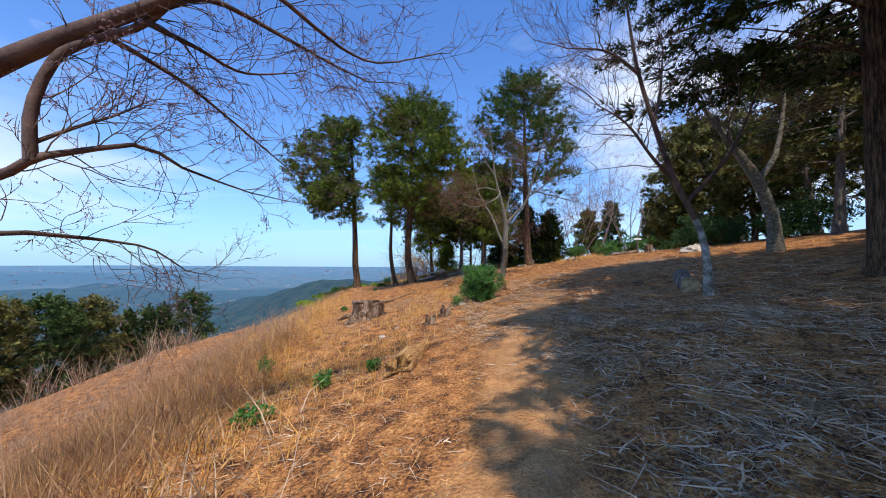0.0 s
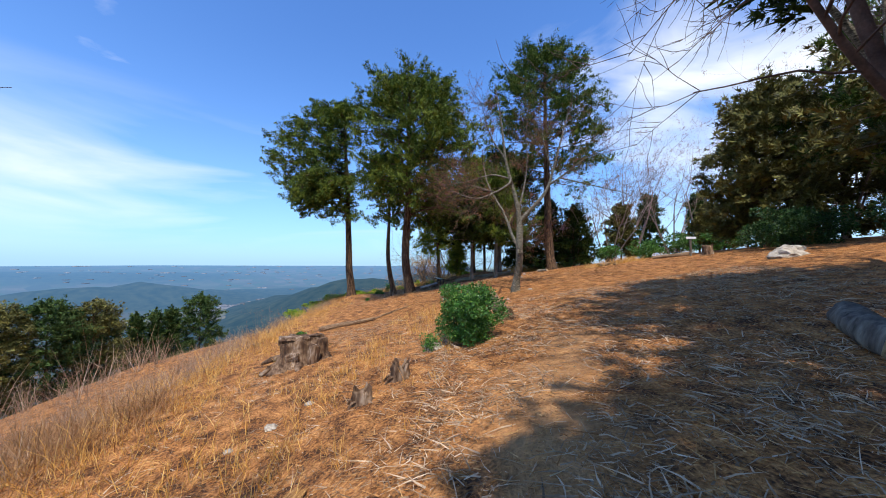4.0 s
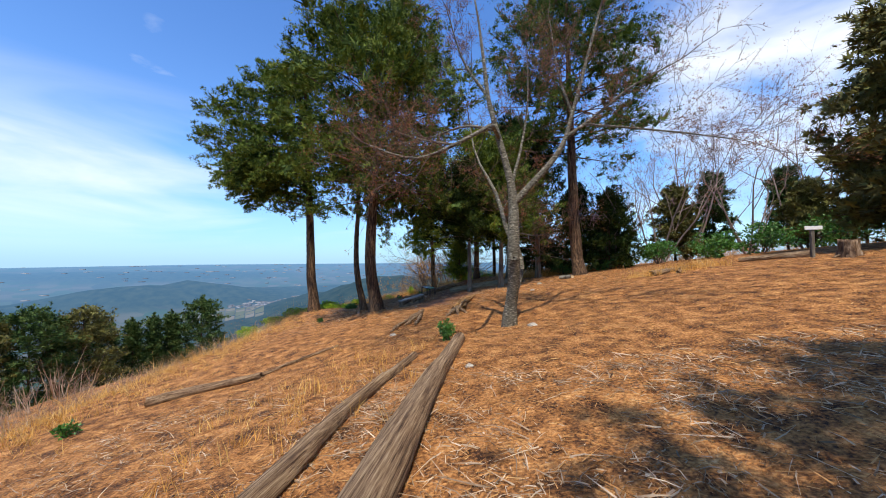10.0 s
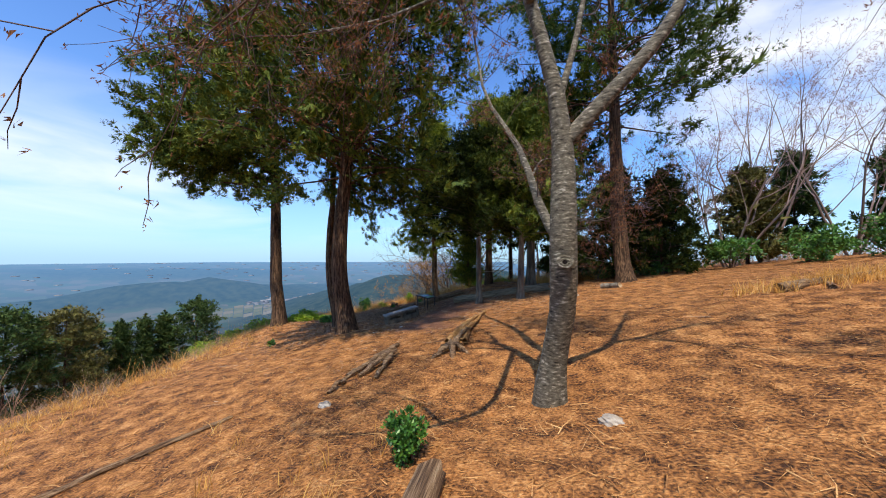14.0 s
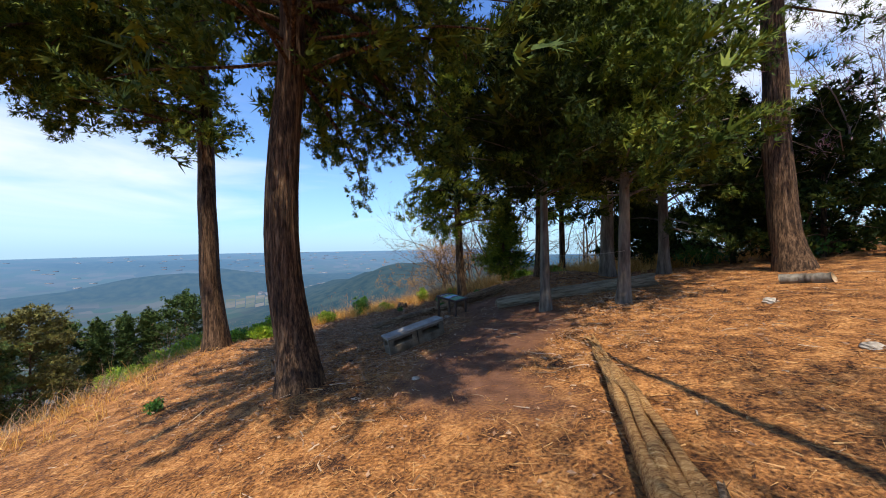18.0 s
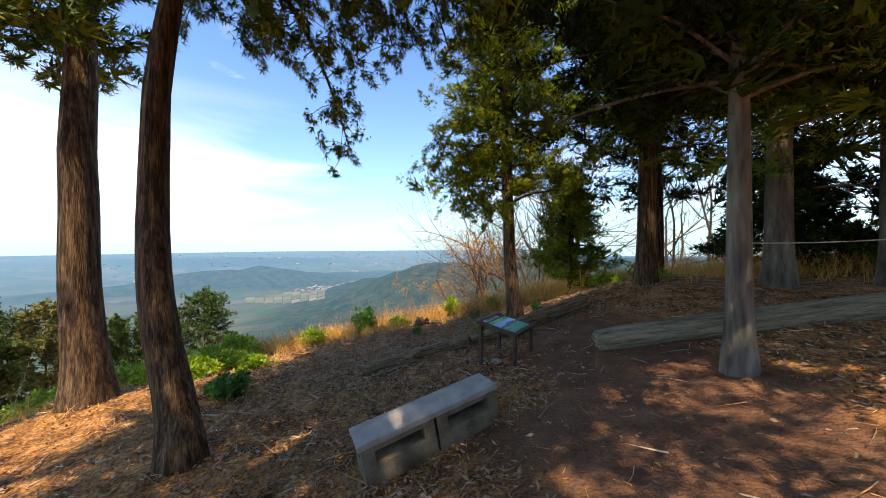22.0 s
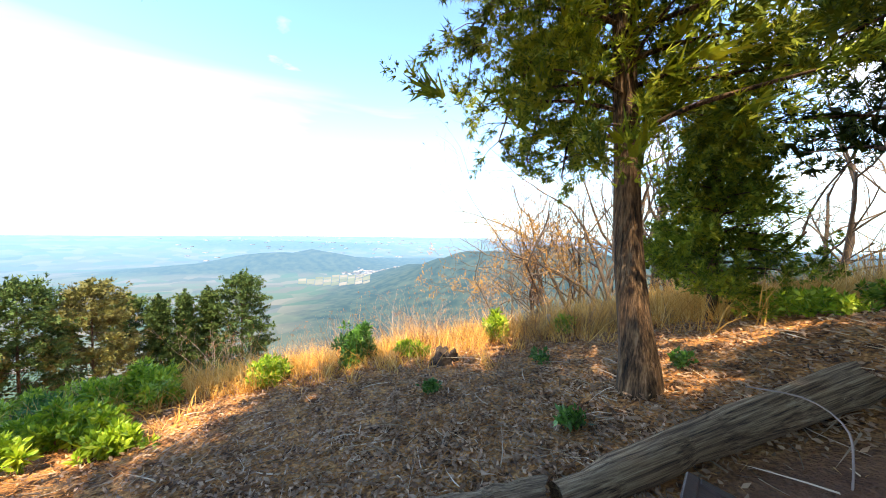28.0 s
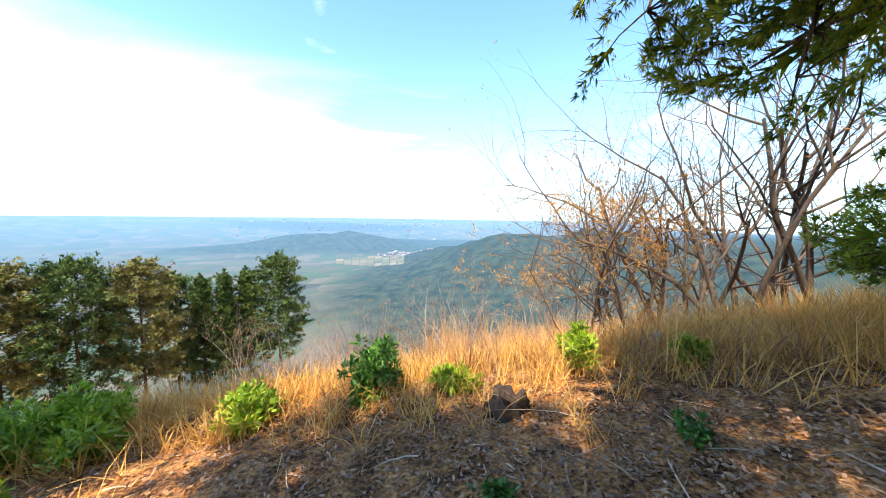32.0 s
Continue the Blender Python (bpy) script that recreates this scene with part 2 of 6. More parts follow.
def trodden(mat, attribute, colors, scale):
    """Blends bare earth of its own colours into a ground material where an attribute says so."""
    n, l = tree_of(mat)
    b = n["Principled BSDF"]
    old = b.inputs["Base Color"].links[0].from_socket
    at = n.new("ShaderNodeAttribute")
    at.attribute_name = attribute
    co, noi, ramp, mx = n.new("ShaderNodeTexCoord"), n.new("ShaderNodeTexNoise"), n.new("ShaderNodeValToRGB"), n.new("ShaderNodeMix")
    noi.inputs["Scale"].default_value, noi.inputs["Detail"].default_value = scale, 8
    l.new(co.outputs["Object"], noi.inputs["Vector"])
    l.new(noi.outputs[0], ramp.inputs[0])
    for e, p, c in zip(ramp.color_ramp.elements, (0.3, 0.72), colors):
        e.position, e.color = p, (*c, 1)
    mx.data_type = "RGBA"
    l.new(at.outputs["Fac"], mx.inputs[0])
    l.new(old, mx.inputs[6])
    l.new(ramp.outputs[0], mx.inputs[7])
    l.new(mx.outputs[2], b.inputs["Base Color"])


trodden(M_GROUND, "sand", ((0.34, 0.165, 0.062), (0.62, 0.34, 0.145)), 5)
trodden(M_GROUND, "soil", ((0.11, 0.047, 0.025), (0.23, 0.108, 0.058)), 4)
M_STRAW = material("straw", [(0.09, 0.036, 0.012), (0.30, 0.125, 0.038), (0.50, 0.25, 0.085), (0.70, 0.45, 0.20)], 3, 0.85, 0, island=0.9)
M_CURL = material("curled_grey_straw", [(0.06, 0.036, 0.02), (0.27, 0.18, 0.11), (0.52, 0.38, 0.25), (0.72, 0.58, 0.42)], 3, 0.85, 0, island=0.9)
M_DRYGRASS = material("dry_grass", [(0.44, 0.20, 0.045), (0.66, 0.34, 0.08), (0.80, 0.48, 0.14), (0.86, 0.63, 0.29)], 2, 0.8, 0, island=0.9, translucent=0.3)
M_BRUSH = material("bare_brush", [(0.13, 0.075, 0.05), (0.26, 0.16, 0.10), (0.40, 0.27, 0.17), (0.52, 0.41, 0.30)], 2, 0.85, 0, island=0.9)
M_BRUSH_N = material("golden_brush", [(0.22, 0.10, 0.04), (0.40, 0.21, 0.08), (0.56, 0.33, 0.14), (0.66, 0.46, 0.24)], 2, 0.85, 0, island=0.9, translucent=0.15)
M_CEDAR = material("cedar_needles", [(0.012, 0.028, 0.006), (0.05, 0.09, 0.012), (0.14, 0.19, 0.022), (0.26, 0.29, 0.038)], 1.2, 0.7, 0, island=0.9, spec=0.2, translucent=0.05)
# darker and brighter copies of the cedar needles paint crowns shaded or sunlit
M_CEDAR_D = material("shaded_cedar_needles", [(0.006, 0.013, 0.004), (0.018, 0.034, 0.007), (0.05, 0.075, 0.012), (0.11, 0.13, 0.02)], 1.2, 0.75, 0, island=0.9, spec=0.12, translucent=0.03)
M_CEDAR_B = material("sunlit_cedar_needles", [(0.025, 0.05, 0.008), (0.10, 0.15, 0.014), (0.25, 0.30, 0.025), (0.42, 0.41, 0.045)], 1.2, 0.7, 0, island=0.9, spec=0.2, translucent=0.18)
M_PINE = material("pine_needles", [(0.014, 0.034, 0.010), (0.042, 0.082, 0.014), (0.095, 0.145, 0.018), (0.17, 0.20, 0.03)], 1.2, 0.7, 0, island=0.9, spec=0.2, translucent=0.12)
M_FARTREE = material("far_conifer_needles", [(0.015, 0.034, 0.012), (0.036, 0.072, 0.017), (0.07, 0.115, 0.028), (0.115, 0.14, 0.04)], 0.8, 0.7, 0, island=0.8, spec=0.15)
M_OLIVE = material("olive_conifer_needles", [(0.045, 0.045, 0.014), (0.10, 0.09, 0.022), (0.15, 0.14, 0.03), (0.20, 0.20, 0.05)], 0.8, 0.7, 0, island=0.8)
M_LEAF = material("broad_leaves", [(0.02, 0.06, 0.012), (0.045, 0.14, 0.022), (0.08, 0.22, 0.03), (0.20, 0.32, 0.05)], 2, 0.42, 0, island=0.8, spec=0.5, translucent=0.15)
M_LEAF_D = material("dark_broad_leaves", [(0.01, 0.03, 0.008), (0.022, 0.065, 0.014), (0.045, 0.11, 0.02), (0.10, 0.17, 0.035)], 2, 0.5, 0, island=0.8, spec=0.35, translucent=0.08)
# yellow-green copy of the broad leaves with sunlight painted into the colour
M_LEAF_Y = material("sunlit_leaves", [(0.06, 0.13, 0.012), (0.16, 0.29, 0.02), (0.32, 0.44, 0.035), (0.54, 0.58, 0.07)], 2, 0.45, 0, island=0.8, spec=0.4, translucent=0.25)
M_BARK = material("cedar_bark", [(0.010, 0.006, 0.004), (0.065, 0.036, 0.019), (0.17, 0.10, 0.054), (0.30, 0.20, 0.125)], 20, 0.9, 1.0, 75, stretch=(1, 1, 0.1), distance=0.03, fine_w=0.7)
M_BARK_G = material("grey_bark", [(0.05, 0.042, 0.033), (0.12, 0.10, 0.08), (0.19, 0.165, 0.13), (0.28, 0.25, 0.20)], 6, 0.9, 0.9, 20, stretch=(1, 1, 0.2), distance=0.04)
M_CHERRY = material("cherry_bark", [(0.010, 0.008, 0.006), (0.05, 0.042, 0.028), (0.09, 0.078, 0.054), (0.115, 0.10, 0.07), (0.14, 0.124, 0.088), (0.18, 0.16, 0.115), (0.30, 0.27, 0.20), (0.50, 0.46, 0.37)], 7, 0.75, 1.0, 26, stretch=(2.0, 2.0, 5.4), distance=0.012, fine_w=0.4)
M_HOLE = material("near_black_hole", [(0.006, 0.004, 0.003), (0.02, 0.013, 0.01)], 20, 0.95, 0.5, 60)
M_TWIG = material("dark_twigs", [(0.05, 0.03, 0.022), (0.10, 0.06, 0.045), (0.16, 0.10, 0.075)], 4, 0.8, 0.3, 40)
M_TWIG_P = material("pale_twigs", [(0.16, 0.11, 0.09), (0.26, 0.19, 0.16), (0.36, 0.28, 0.24)], 2, 0.8, 0, island=0.5)
M_BUD = material("red_brown_buds", [(0.16, 0.06, 0.025), (0.28, 0.12, 0.05), (0.38, 0.20, 0.09)], 2, 0.7, 0, island=0.8, translucent=0.3)
M_GOLD = material("golden_dead_leaves", [(0.30, 0.13, 0.03), (0.48, 0.23, 0.05), (0.62, 0.34, 0.10)], 2, 0.75, 0, island=0.8, translucent=0.3)
M_BUD_P = material("pink_buds", [(0.20, 0.10, 0.11), (0.33, 0.20, 0.22), (0.45, 0.30, 0.33)], 2, 0.7, 0, island=0.8, translucent=0.3)
M_DEAD = material("weathered_wood", [(0.05, 0.026, 0.014), (0.20, 0.12, 0.065), (0.40, 0.27, 0.155), (0.58, 0.44, 0.29)], 7, 0.9, 1.0, 30, stretch=(0.18, 6, 6), distance=0.03, fine_w=0.7)
M_DEAD_Z = material("weathered_stump_wood", [(0.022, 0.012, 0.008), (0.10, 0.055, 0.03), (0.22, 0.14, 0.085), (0.42, 0.33, 0.25)], 7, 0.9, 1.0, 22, stretch=(1, 1, 0.35), distance=0.05)
M_DEADLEAF = material("dead_leaves", [(0.08, 0.045, 0.028), (0.28, 0.155, 0.09), (0.42, 0.25, 0.145), (0.52, 0.35, 0.22)], 3, 0.85, 0, island=0.9)
M_CUT = material("cut_wood", [(0.25, 0.16, 0.08), (0.45, 0.32, 0.18), (0.58, 0.46, 0.30)], 9, 0.85, 0.5, 40)
M_ROCK = material("pale_rock", [(0.22, 0.18, 0.14), (0.40, 0.35, 0.28), (0.55, 0.50, 0.42)], 5, 0.85, 0.8, 25, distance=0.03)
M_CONC = material("concrete", [(0.24, 0.215, 0.19), (0.34, 0.31, 0.275), (0.42, 0.385, 0.345)], 5, 0.85, 0.35, 60)
M_CONC_D = material("mossy_concrete", [(0.10, 0.075, 0.045), (0.20, 0.155, 0.105), (0.29, 0.24, 0.17)], 5, 0.9, 0.4, 50)
M_STEEL = material("brown_painted_steel", [(0.030, 0.014, 0.010), (0.055, 0.026, 0.018), (0.085, 0.045, 0.03)], 9, 0.5, 0.15, 60, spec=0.5)


def flat(name, color, rough=0.5, spec=0.4):
    return material(name, [tuple(c * 0.9 for c in color), color], 14, rough, 0.05, 80, spec=spec)


# far country: patchwork of fields and woods, with air light painted as blue emission
def far_material():
    m = bpy.data.materials.new("far_country")
    m.use_nodes = True
    n, l = tree_of(m)
    b = n["Principled BSDF"]
    b.inputs["Roughness"].default_value = 1.0
    b.inputs["Specular IOR Level"].default_value = 0.0
    co = n.new("ShaderNodeTexCoord")
    sep = n.new("ShaderNodeSeparateXYZ")
    l.new(co.outputs["Object"], sep.inputs[0])
    vor = n.new("ShaderNodeTexVoronoi")
    vor.inputs["Scale"].default_value = 0.012
    l.new(co.outputs["Object"], vor.inputs["Vector"])
    fields = n.new("ShaderNodeValToRGB")
    cols = [(0.025, 0.04, 0.03), (0.09, 0.08, 0.05), (0.045, 0.08, 0.035), (0.14, 0.115, 0.08), (0.05, 0.06, 0.06)]
    while len(fields.color_ramp.elements) < len(cols):
        fields.color_ramp.elements.new(0.5)
    for i, c in enumerate(cols):
        fields.color_ramp.elements[i].position, fields.color_ramp.elements[i].color = i / 4, (*c, 1)
    l.new(vor.outputs["Color"], fields.inputs[0])
    noi = n.new("ShaderNodeTexNoise")
    noi.inputs["Scale"].default_value, noi.inputs["Detail"].default_value = 0.03, 8
    l.new(co.outputs["Object"], noi.inputs["Vector"])
    wood = n.new("ShaderNodeValToRGB")
    wood.color_ramp.elements[0].position, wood.color_ramp.elements[0].color = 0.35, (0.008, 0.022, 0.016, 1)
    wood.color_ramp.elements[1].position, wood.color_ramp.elements[1].color = 0.72, (0.05, 0.065, 0.038, 1)
    l.new(noi.outputs[0], wood.inputs[0])
    at = n.new("ShaderNodeAttribute")
    at.attribute_name = "rise"
    mx = n.new("ShaderNodeMix")
    mx.data_type = "RGBA"
    l.new(at.outputs["Fac"], mx.inputs[0])
    l.new(fields.outputs[0], mx.inputs[6])
    l.new(wood.outputs[0], mx.inputs[7])
    l.new(mx.outputs[2], b.inputs["Base Color"])
    ln = n.new("ShaderNodeVectorMath")
    ln.operation = "LENGTH"
    l.new(co.outputs["Object"], ln.inputs[0])
    def far_math(op, a_, b_):
        q = n.new("ShaderNodeMath")
        q.operation = op
        for i, v in enumerate((a_, b_)):
            if isinstance(v, (int, float)):
                q.inputs[i].default_value = v
            else:
                l.new(v, q.inputs[i])
        return q.outputs[0]

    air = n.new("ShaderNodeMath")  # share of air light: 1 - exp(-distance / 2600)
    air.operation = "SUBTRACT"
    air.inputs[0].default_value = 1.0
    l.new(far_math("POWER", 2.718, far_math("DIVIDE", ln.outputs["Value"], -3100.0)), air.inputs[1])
    # the haze is painted: a blue glow mixed in more with distance
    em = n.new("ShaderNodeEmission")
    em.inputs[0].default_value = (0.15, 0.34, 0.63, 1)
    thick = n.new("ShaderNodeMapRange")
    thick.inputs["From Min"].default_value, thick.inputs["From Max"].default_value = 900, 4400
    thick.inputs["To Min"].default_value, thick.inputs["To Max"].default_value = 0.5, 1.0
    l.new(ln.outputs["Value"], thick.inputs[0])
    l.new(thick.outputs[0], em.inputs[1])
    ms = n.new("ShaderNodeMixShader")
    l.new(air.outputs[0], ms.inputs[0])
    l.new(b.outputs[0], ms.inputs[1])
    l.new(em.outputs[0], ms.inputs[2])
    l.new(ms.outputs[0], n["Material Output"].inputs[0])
    return m


M_FAR = far_material()

# ---- ground: one sheet out to the horizon ----


def near_line(x, y, pts, width):
    """1 on a line, falling to 0 at the given width from it, with an uneven edge."""
    x, y = np.asarray(x, float), np.asarray(y, float)
    best = np.full(x.shape, 1e9)
    for (ax, ay), (bx, by) in zip(pts[:-1], pts[1:]):
        t = np.clip(((x - ax) * (bx - ax) + (y - ay) * (by - ay)) / ((bx - ax) ** 2 + (by - ay) ** 2), 0, 1)
        best = np.minimum(best, np.hypot(x - ax - t * (bx - ax), y - ay - t * (by - ay)))
    edge = 1 + 0.3 * np.sin(2.1 * x + 1.7 * np.sin(1.3 * y)) + 0.2 * np.sin(3.7 * y + x)
    return np.clip(1.6 - 1.6 * best / (width * edge), 0, 1)


def sand_at(x, y):
    return 0.75 * near_line(x, y, ((-0.2, -3), (0.2, 1.5), (1.1, 4.5), (1.9, 7.0), (2.8, 9.6)), 0.7)


def soil_at(x, y):
    return np.maximum(near_line(x, y, ((0.3, 24.8), (0.1, 26.0), (0.2, 27.6), (0.4, 29.0), (0.1, 30.6)), 1.6), near_line(x, y, ((0.9, 26.4), (1.3, 28.2), (1.2, 30.2)), 1.3))



def under_cedars(x, y):
    """1 where brown leaf and twig litter replaces the straw."""
    return np.clip((y - 26.3) / 2.2, 0, 1) * np.clip((x + 6.0) / 2.0, 0, 1) * np.clip((7.0 - x) / 2.0, 0, 1)


def axis_steps(lo, hi, step, reach, grow):
    mid = list(np.arange(lo, hi, step))
    out, s, a = [], step, mid[-1]
    while a < reach:
        s = min(s * grow, 75)
        a += s
        out.append(a)
    s, a, back = step, mid[0], []
    while a > -reach:
        s = min(s * grow, 75)
        a -= s
        back.append(a)
    return np.array(back[::-1] + mid + out)


gx, gy = axis_steps(-10, 12, 0.31, 4200, 1.14), axis_steps(-2, 38, 0.31, 4200, 1.14)
XX, YY = np.meshgrid(gx, gy)
ZZ = land(XX, YY)
nx, ny = len(gx), len(gy)
idx = np.arange(nx * ny).reshape(ny, nx)
quads = np.stack([idx[:-1, :-1], idx[:-1, 1:], idx[1:, 1:], idx[1:, :-1]], -1).reshape(-1, 4)
me = mesh_of("ground", np.stack([XX, YY, ZZ], -1).reshape(-1, 3), quads, M_GROUND, True)
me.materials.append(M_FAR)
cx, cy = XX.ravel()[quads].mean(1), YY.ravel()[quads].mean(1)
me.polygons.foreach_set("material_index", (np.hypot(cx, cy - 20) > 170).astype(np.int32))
rise = np.clip((ZZ - (-232 + 195 * np.clip((np.hypot(XX, YY) - 2500) / 1700, 0, 1) ** 1.3) - 9) / 14, 0, 1)
me.attributes.new("rise", "FLOAT", "POINT").data.foreach_set("value", rise.astype(np.float32).ravel())
for nm, fn in (("sand", sand_at), ("soil", soil_at)):
    me.attributes.new(nm, "FLOAT", "POINT").data.foreach_set("value", fn(XX, YY).astype(np.float32).ravel())
ground = tagged(new("ground", me), "hilltop of orange-brown dry litter falling to a hazy plain", "ground", kind="structure")

# ---- growing things ----


def tube(path, radii, sides=8, wobble=0.0, seed=0, flute=0.0):
    """Rings along a path: vertices and quads, with a closing cap at the tip."""
    path, radii = np.asarray(path, float), np.asarray(radii, float)
    n = len(path)
    d = np.gradient(path, axis=0)
    d /= np.linalg.norm(d, axis=1)[:, None] + 1e-9
    ref = np.where(np.abs(d[:, 2:3]) > 0.9, [[1.0, 0, 0]], [[0, 0, 1.0]])
    a = np.cross(d, ref)
    a /= np.linalg.norm(a, axis=1)[:, None] + 1e-9
    b = np.cross(d, a)
    for i in range(1, n):  # keep the rings from twisting
        a[i] = a[i - 1] - d[i] * (a[i - 1] @ d[i])
        a[i] /= np.linalg.norm(a[i]) + 1e-9
        b[i] = np.cross(d[i], a[i])
    th = np.linspace(0, 2 * np.pi, sides, endpoint=False)
    rr = radii[:, None] * np.ones(sides)
    if wobble or flute:
        q = np.random.RandomState(seed)
        ph = q.rand(4) * 6.28
        s = np.linspace(0, 1, n)[:, None]
        rr = rr * (1 + wobble * (np.sin(3 * th + ph[0] + 5 * s) + 0.7 * np.sin(5 * th + ph[1] - 9 * s) + 0.5 * np.sin(2 * th + ph[2] + 17 * s)))
        rr = rr * (1 + flute * np.sin(th * (sides // 3) + ph[3]))
    v = path[:, None] + rr[..., None] * (np.cos(th)[:, None] * a[:, None] + np.sin(th)[:, None] * b[:, None])
    v = v.reshape(-1, 3)
    i = np.arange(n - 1)[:, None] * sides
    j = np.arange(sides)
    k = (j + 1) % sides
    f = np.stack([i + j, i + k, i + sides + k, i + sides + j], -1).reshape(-1, 4)
    caps = [np.r_[(n - 1) * sides + j], np.r_[j[::-1]]]
    return v, f, caps


def tubes_mesh(name, tubes, mat, smooth=True):
    vs, fs, n = [], [], 0
    for v, f, *_ in tubes:
        vs.append(v)
        fs.append(f + n)
        n += len(v)
    return mesh_of(name, np.concatenate(vs), np.concatenate(fs), mat, smooth)


def smooth_path(points, n):
    p = np.asarray(points, float)
    t = np.linspace(0, len(p) - 1, n)
    out = np.zeros((n, 3))
    pad = np.vstack([2 * p[0] - p[1], p, 2 * p[-1] - p[-2]])
    for k, s in enumerate(t):
        i = min(int(s), len(p) - 2)
        u = s - i
        a, b, c, d = pad[i : i + 4]
        out[k] = 0.5 * (2 * b + (c - a) * u + (2 * a - 5 * b + 4 * c - d) * u * u + (3 * b - a - 3 * c + d) * u ** 3)
    return out


def ribbons(starts, dirs, lengths, widths, bend, rng, segs=2):
    """Thin bent blades or twigs that end in a point, as one array of vertices and one of triangles."""
    n = len(starts)
    d = dirs / (np.linalg.norm(dirs, axis=1)[:, None] + 1e-9)
    side = np.cross(d, rng.normal(size=(n, 3)))
    side /= np.linalg.norm(side, axis=1)[:, None] + 1e-9
    vs = []
    for k in range(segs):
        s = k / segs
        c = starts + d * (lengths * s)[:, None] + bend * (s * s * lengths)[:, None]
        w = (widths * (1 - 0.5 * s))[:, None]
        vs += [c - side * w / 2, c + side * w / 2]
    vs.append(starts + d * lengths[:, None] + bend * lengths[:, None])
    v = np.stack(vs, 1).reshape(-1, 3)
    base = np.arange(n)[:, None] * (2 * segs + 1)
    tri = [t for k in range(segs - 1) for t in ([2 * k, 2 * k + 1, 2 * k + 3], [2 * k, 2 * k + 3, 2 * k + 2])] + [[2 * segs - 2, 2 * segs - 1, 2 * segs]]
    return v, np.concatenate([base + np.array(t) for t in tri], 0)


def tufts(centres, outs, count, length, width, rng, droop=0.25, spread=0.75):
    """Sprays of small leaves: at each centre a fan of narrow triangles that point outward."""
    n = len(centres)
    c = np.repeat(centres, count, 0)
    o = np.repeat(outs, count, 0) + rng.normal(size=(n * count, 3)) * spread
    o[:, 2] -= droop
    o /= np.linalg.norm(o, axis=1)[:, None] + 1e-9
    ln = length * (0.55 + 0.9 * rng.rand(n * count))[:, None]
    side = np.cross(o, rng.normal(size=o.shape))
    side /= np.linalg.norm(side, axis=1)[:, None] + 1e-9
    w = width * (0.6 + 0.8 * rng.rand(n * count))[:, None]
    a = c + rng.normal(size=c.shape) * length * 0.2
    m_ = a + o * ln * 0.35
    v = np.stack([a, m_ - side * w, a + o * ln + side * w], 1).reshape(-1, 3)
    return v, np.arange(n * count * 3).reshape(-1, 3)


def leaves(centres, outs, length, width, rng, spread=0.6, fold=0.25):
    """Single broad leaves: folded blades of two quads."""
    n = len(centres)
    o = outs + rng.normal(size=(n, 3)) * spread
    o /= np.linalg.norm(o, axis=1)[:, None] + 1e-9
    side = np.cross(o, rng.normal(size=o.shape))
    side /= np.linalg.norm(side, axis=1)[:, None] + 1e-9
    nr = np.cross(o, side)
    ln = (length * (0.6 + 0.7 * rng.rand(n)))[:, None]
    w = (width * (0.7 + 0.5 * rng.rand(n)))[:, None]
    t, m_ = centres + o * ln, centres + o * ln * 0.45
    v = np.stack([centres, m_ - side * w + nr * w * fold, t, m_ + side * w + nr * w * fold], 1).reshape(-1, 3)
    b = np.arange(n)[:, None] * 4
    return v, np.concatenate([b + np.array([0, 1, 2]), b + np.array([0, 2, 3])])


def on_lobes(lobes, n, rng, inner=0.55):
    """Points in the outer shell of a set of ellipsoids, with the way outward; lobes: x, y, z, rx, ry, rz."""
    L = np.asarray(lobes, float)
    area = (L[:, 3] * L[:, 4] + L[:, 3] * L[:, 5] + L[:, 4] * L[:, 5])
    pick = rng.choice(len(L), n, p=area / area.sum())
    d = rng.normal(size=(n, 3))
    d /= np.linalg.norm(d, axis=1)[:, None]
    rad = (inner + (1 - inner) * rng.rand(n) ** 0.6)[:, None]
    c = L[pick, :3] + d * rad * L[pick, 3:]
    out = d / L[pick, 3:]
    out /= np.linalg.norm(out, axis=1)[:, None]
    return c, out


def clumped(lobes, rng, per=9, size=0.36):
    """Breaks each lobe into many smaller clumps with gaps between them."""
    c, o = on_lobes(lobes, per * len(lobes), rng, 0.62)
    r = np.array([min(l[3:]) for l in lobes]).mean() * size * (0.6 + 0.8 * rng.rand(len(c)))
    return np.concatenate([c, r[:, None] * np.array([1.05, 1.05, 0.8]) * np.ones((len(c), 3))], 1)


def trunk_path(h, lean=(0, 0), wob=0.08, n=16, rng=None):
    s = np.linspace(0, 1, n)
    ph = rng.rand(4) * 6.28
    return np.stack([lean[0] * s + wob * np.sin(4 * s + ph[0]) * s + wob * 0.4 * np.sin(11 * s + ph[2]) * s, lean[1] * s + wob * np.sin(4 * s + ph[1]) * s, h * s - 0.25 * (s == 0)], 1)


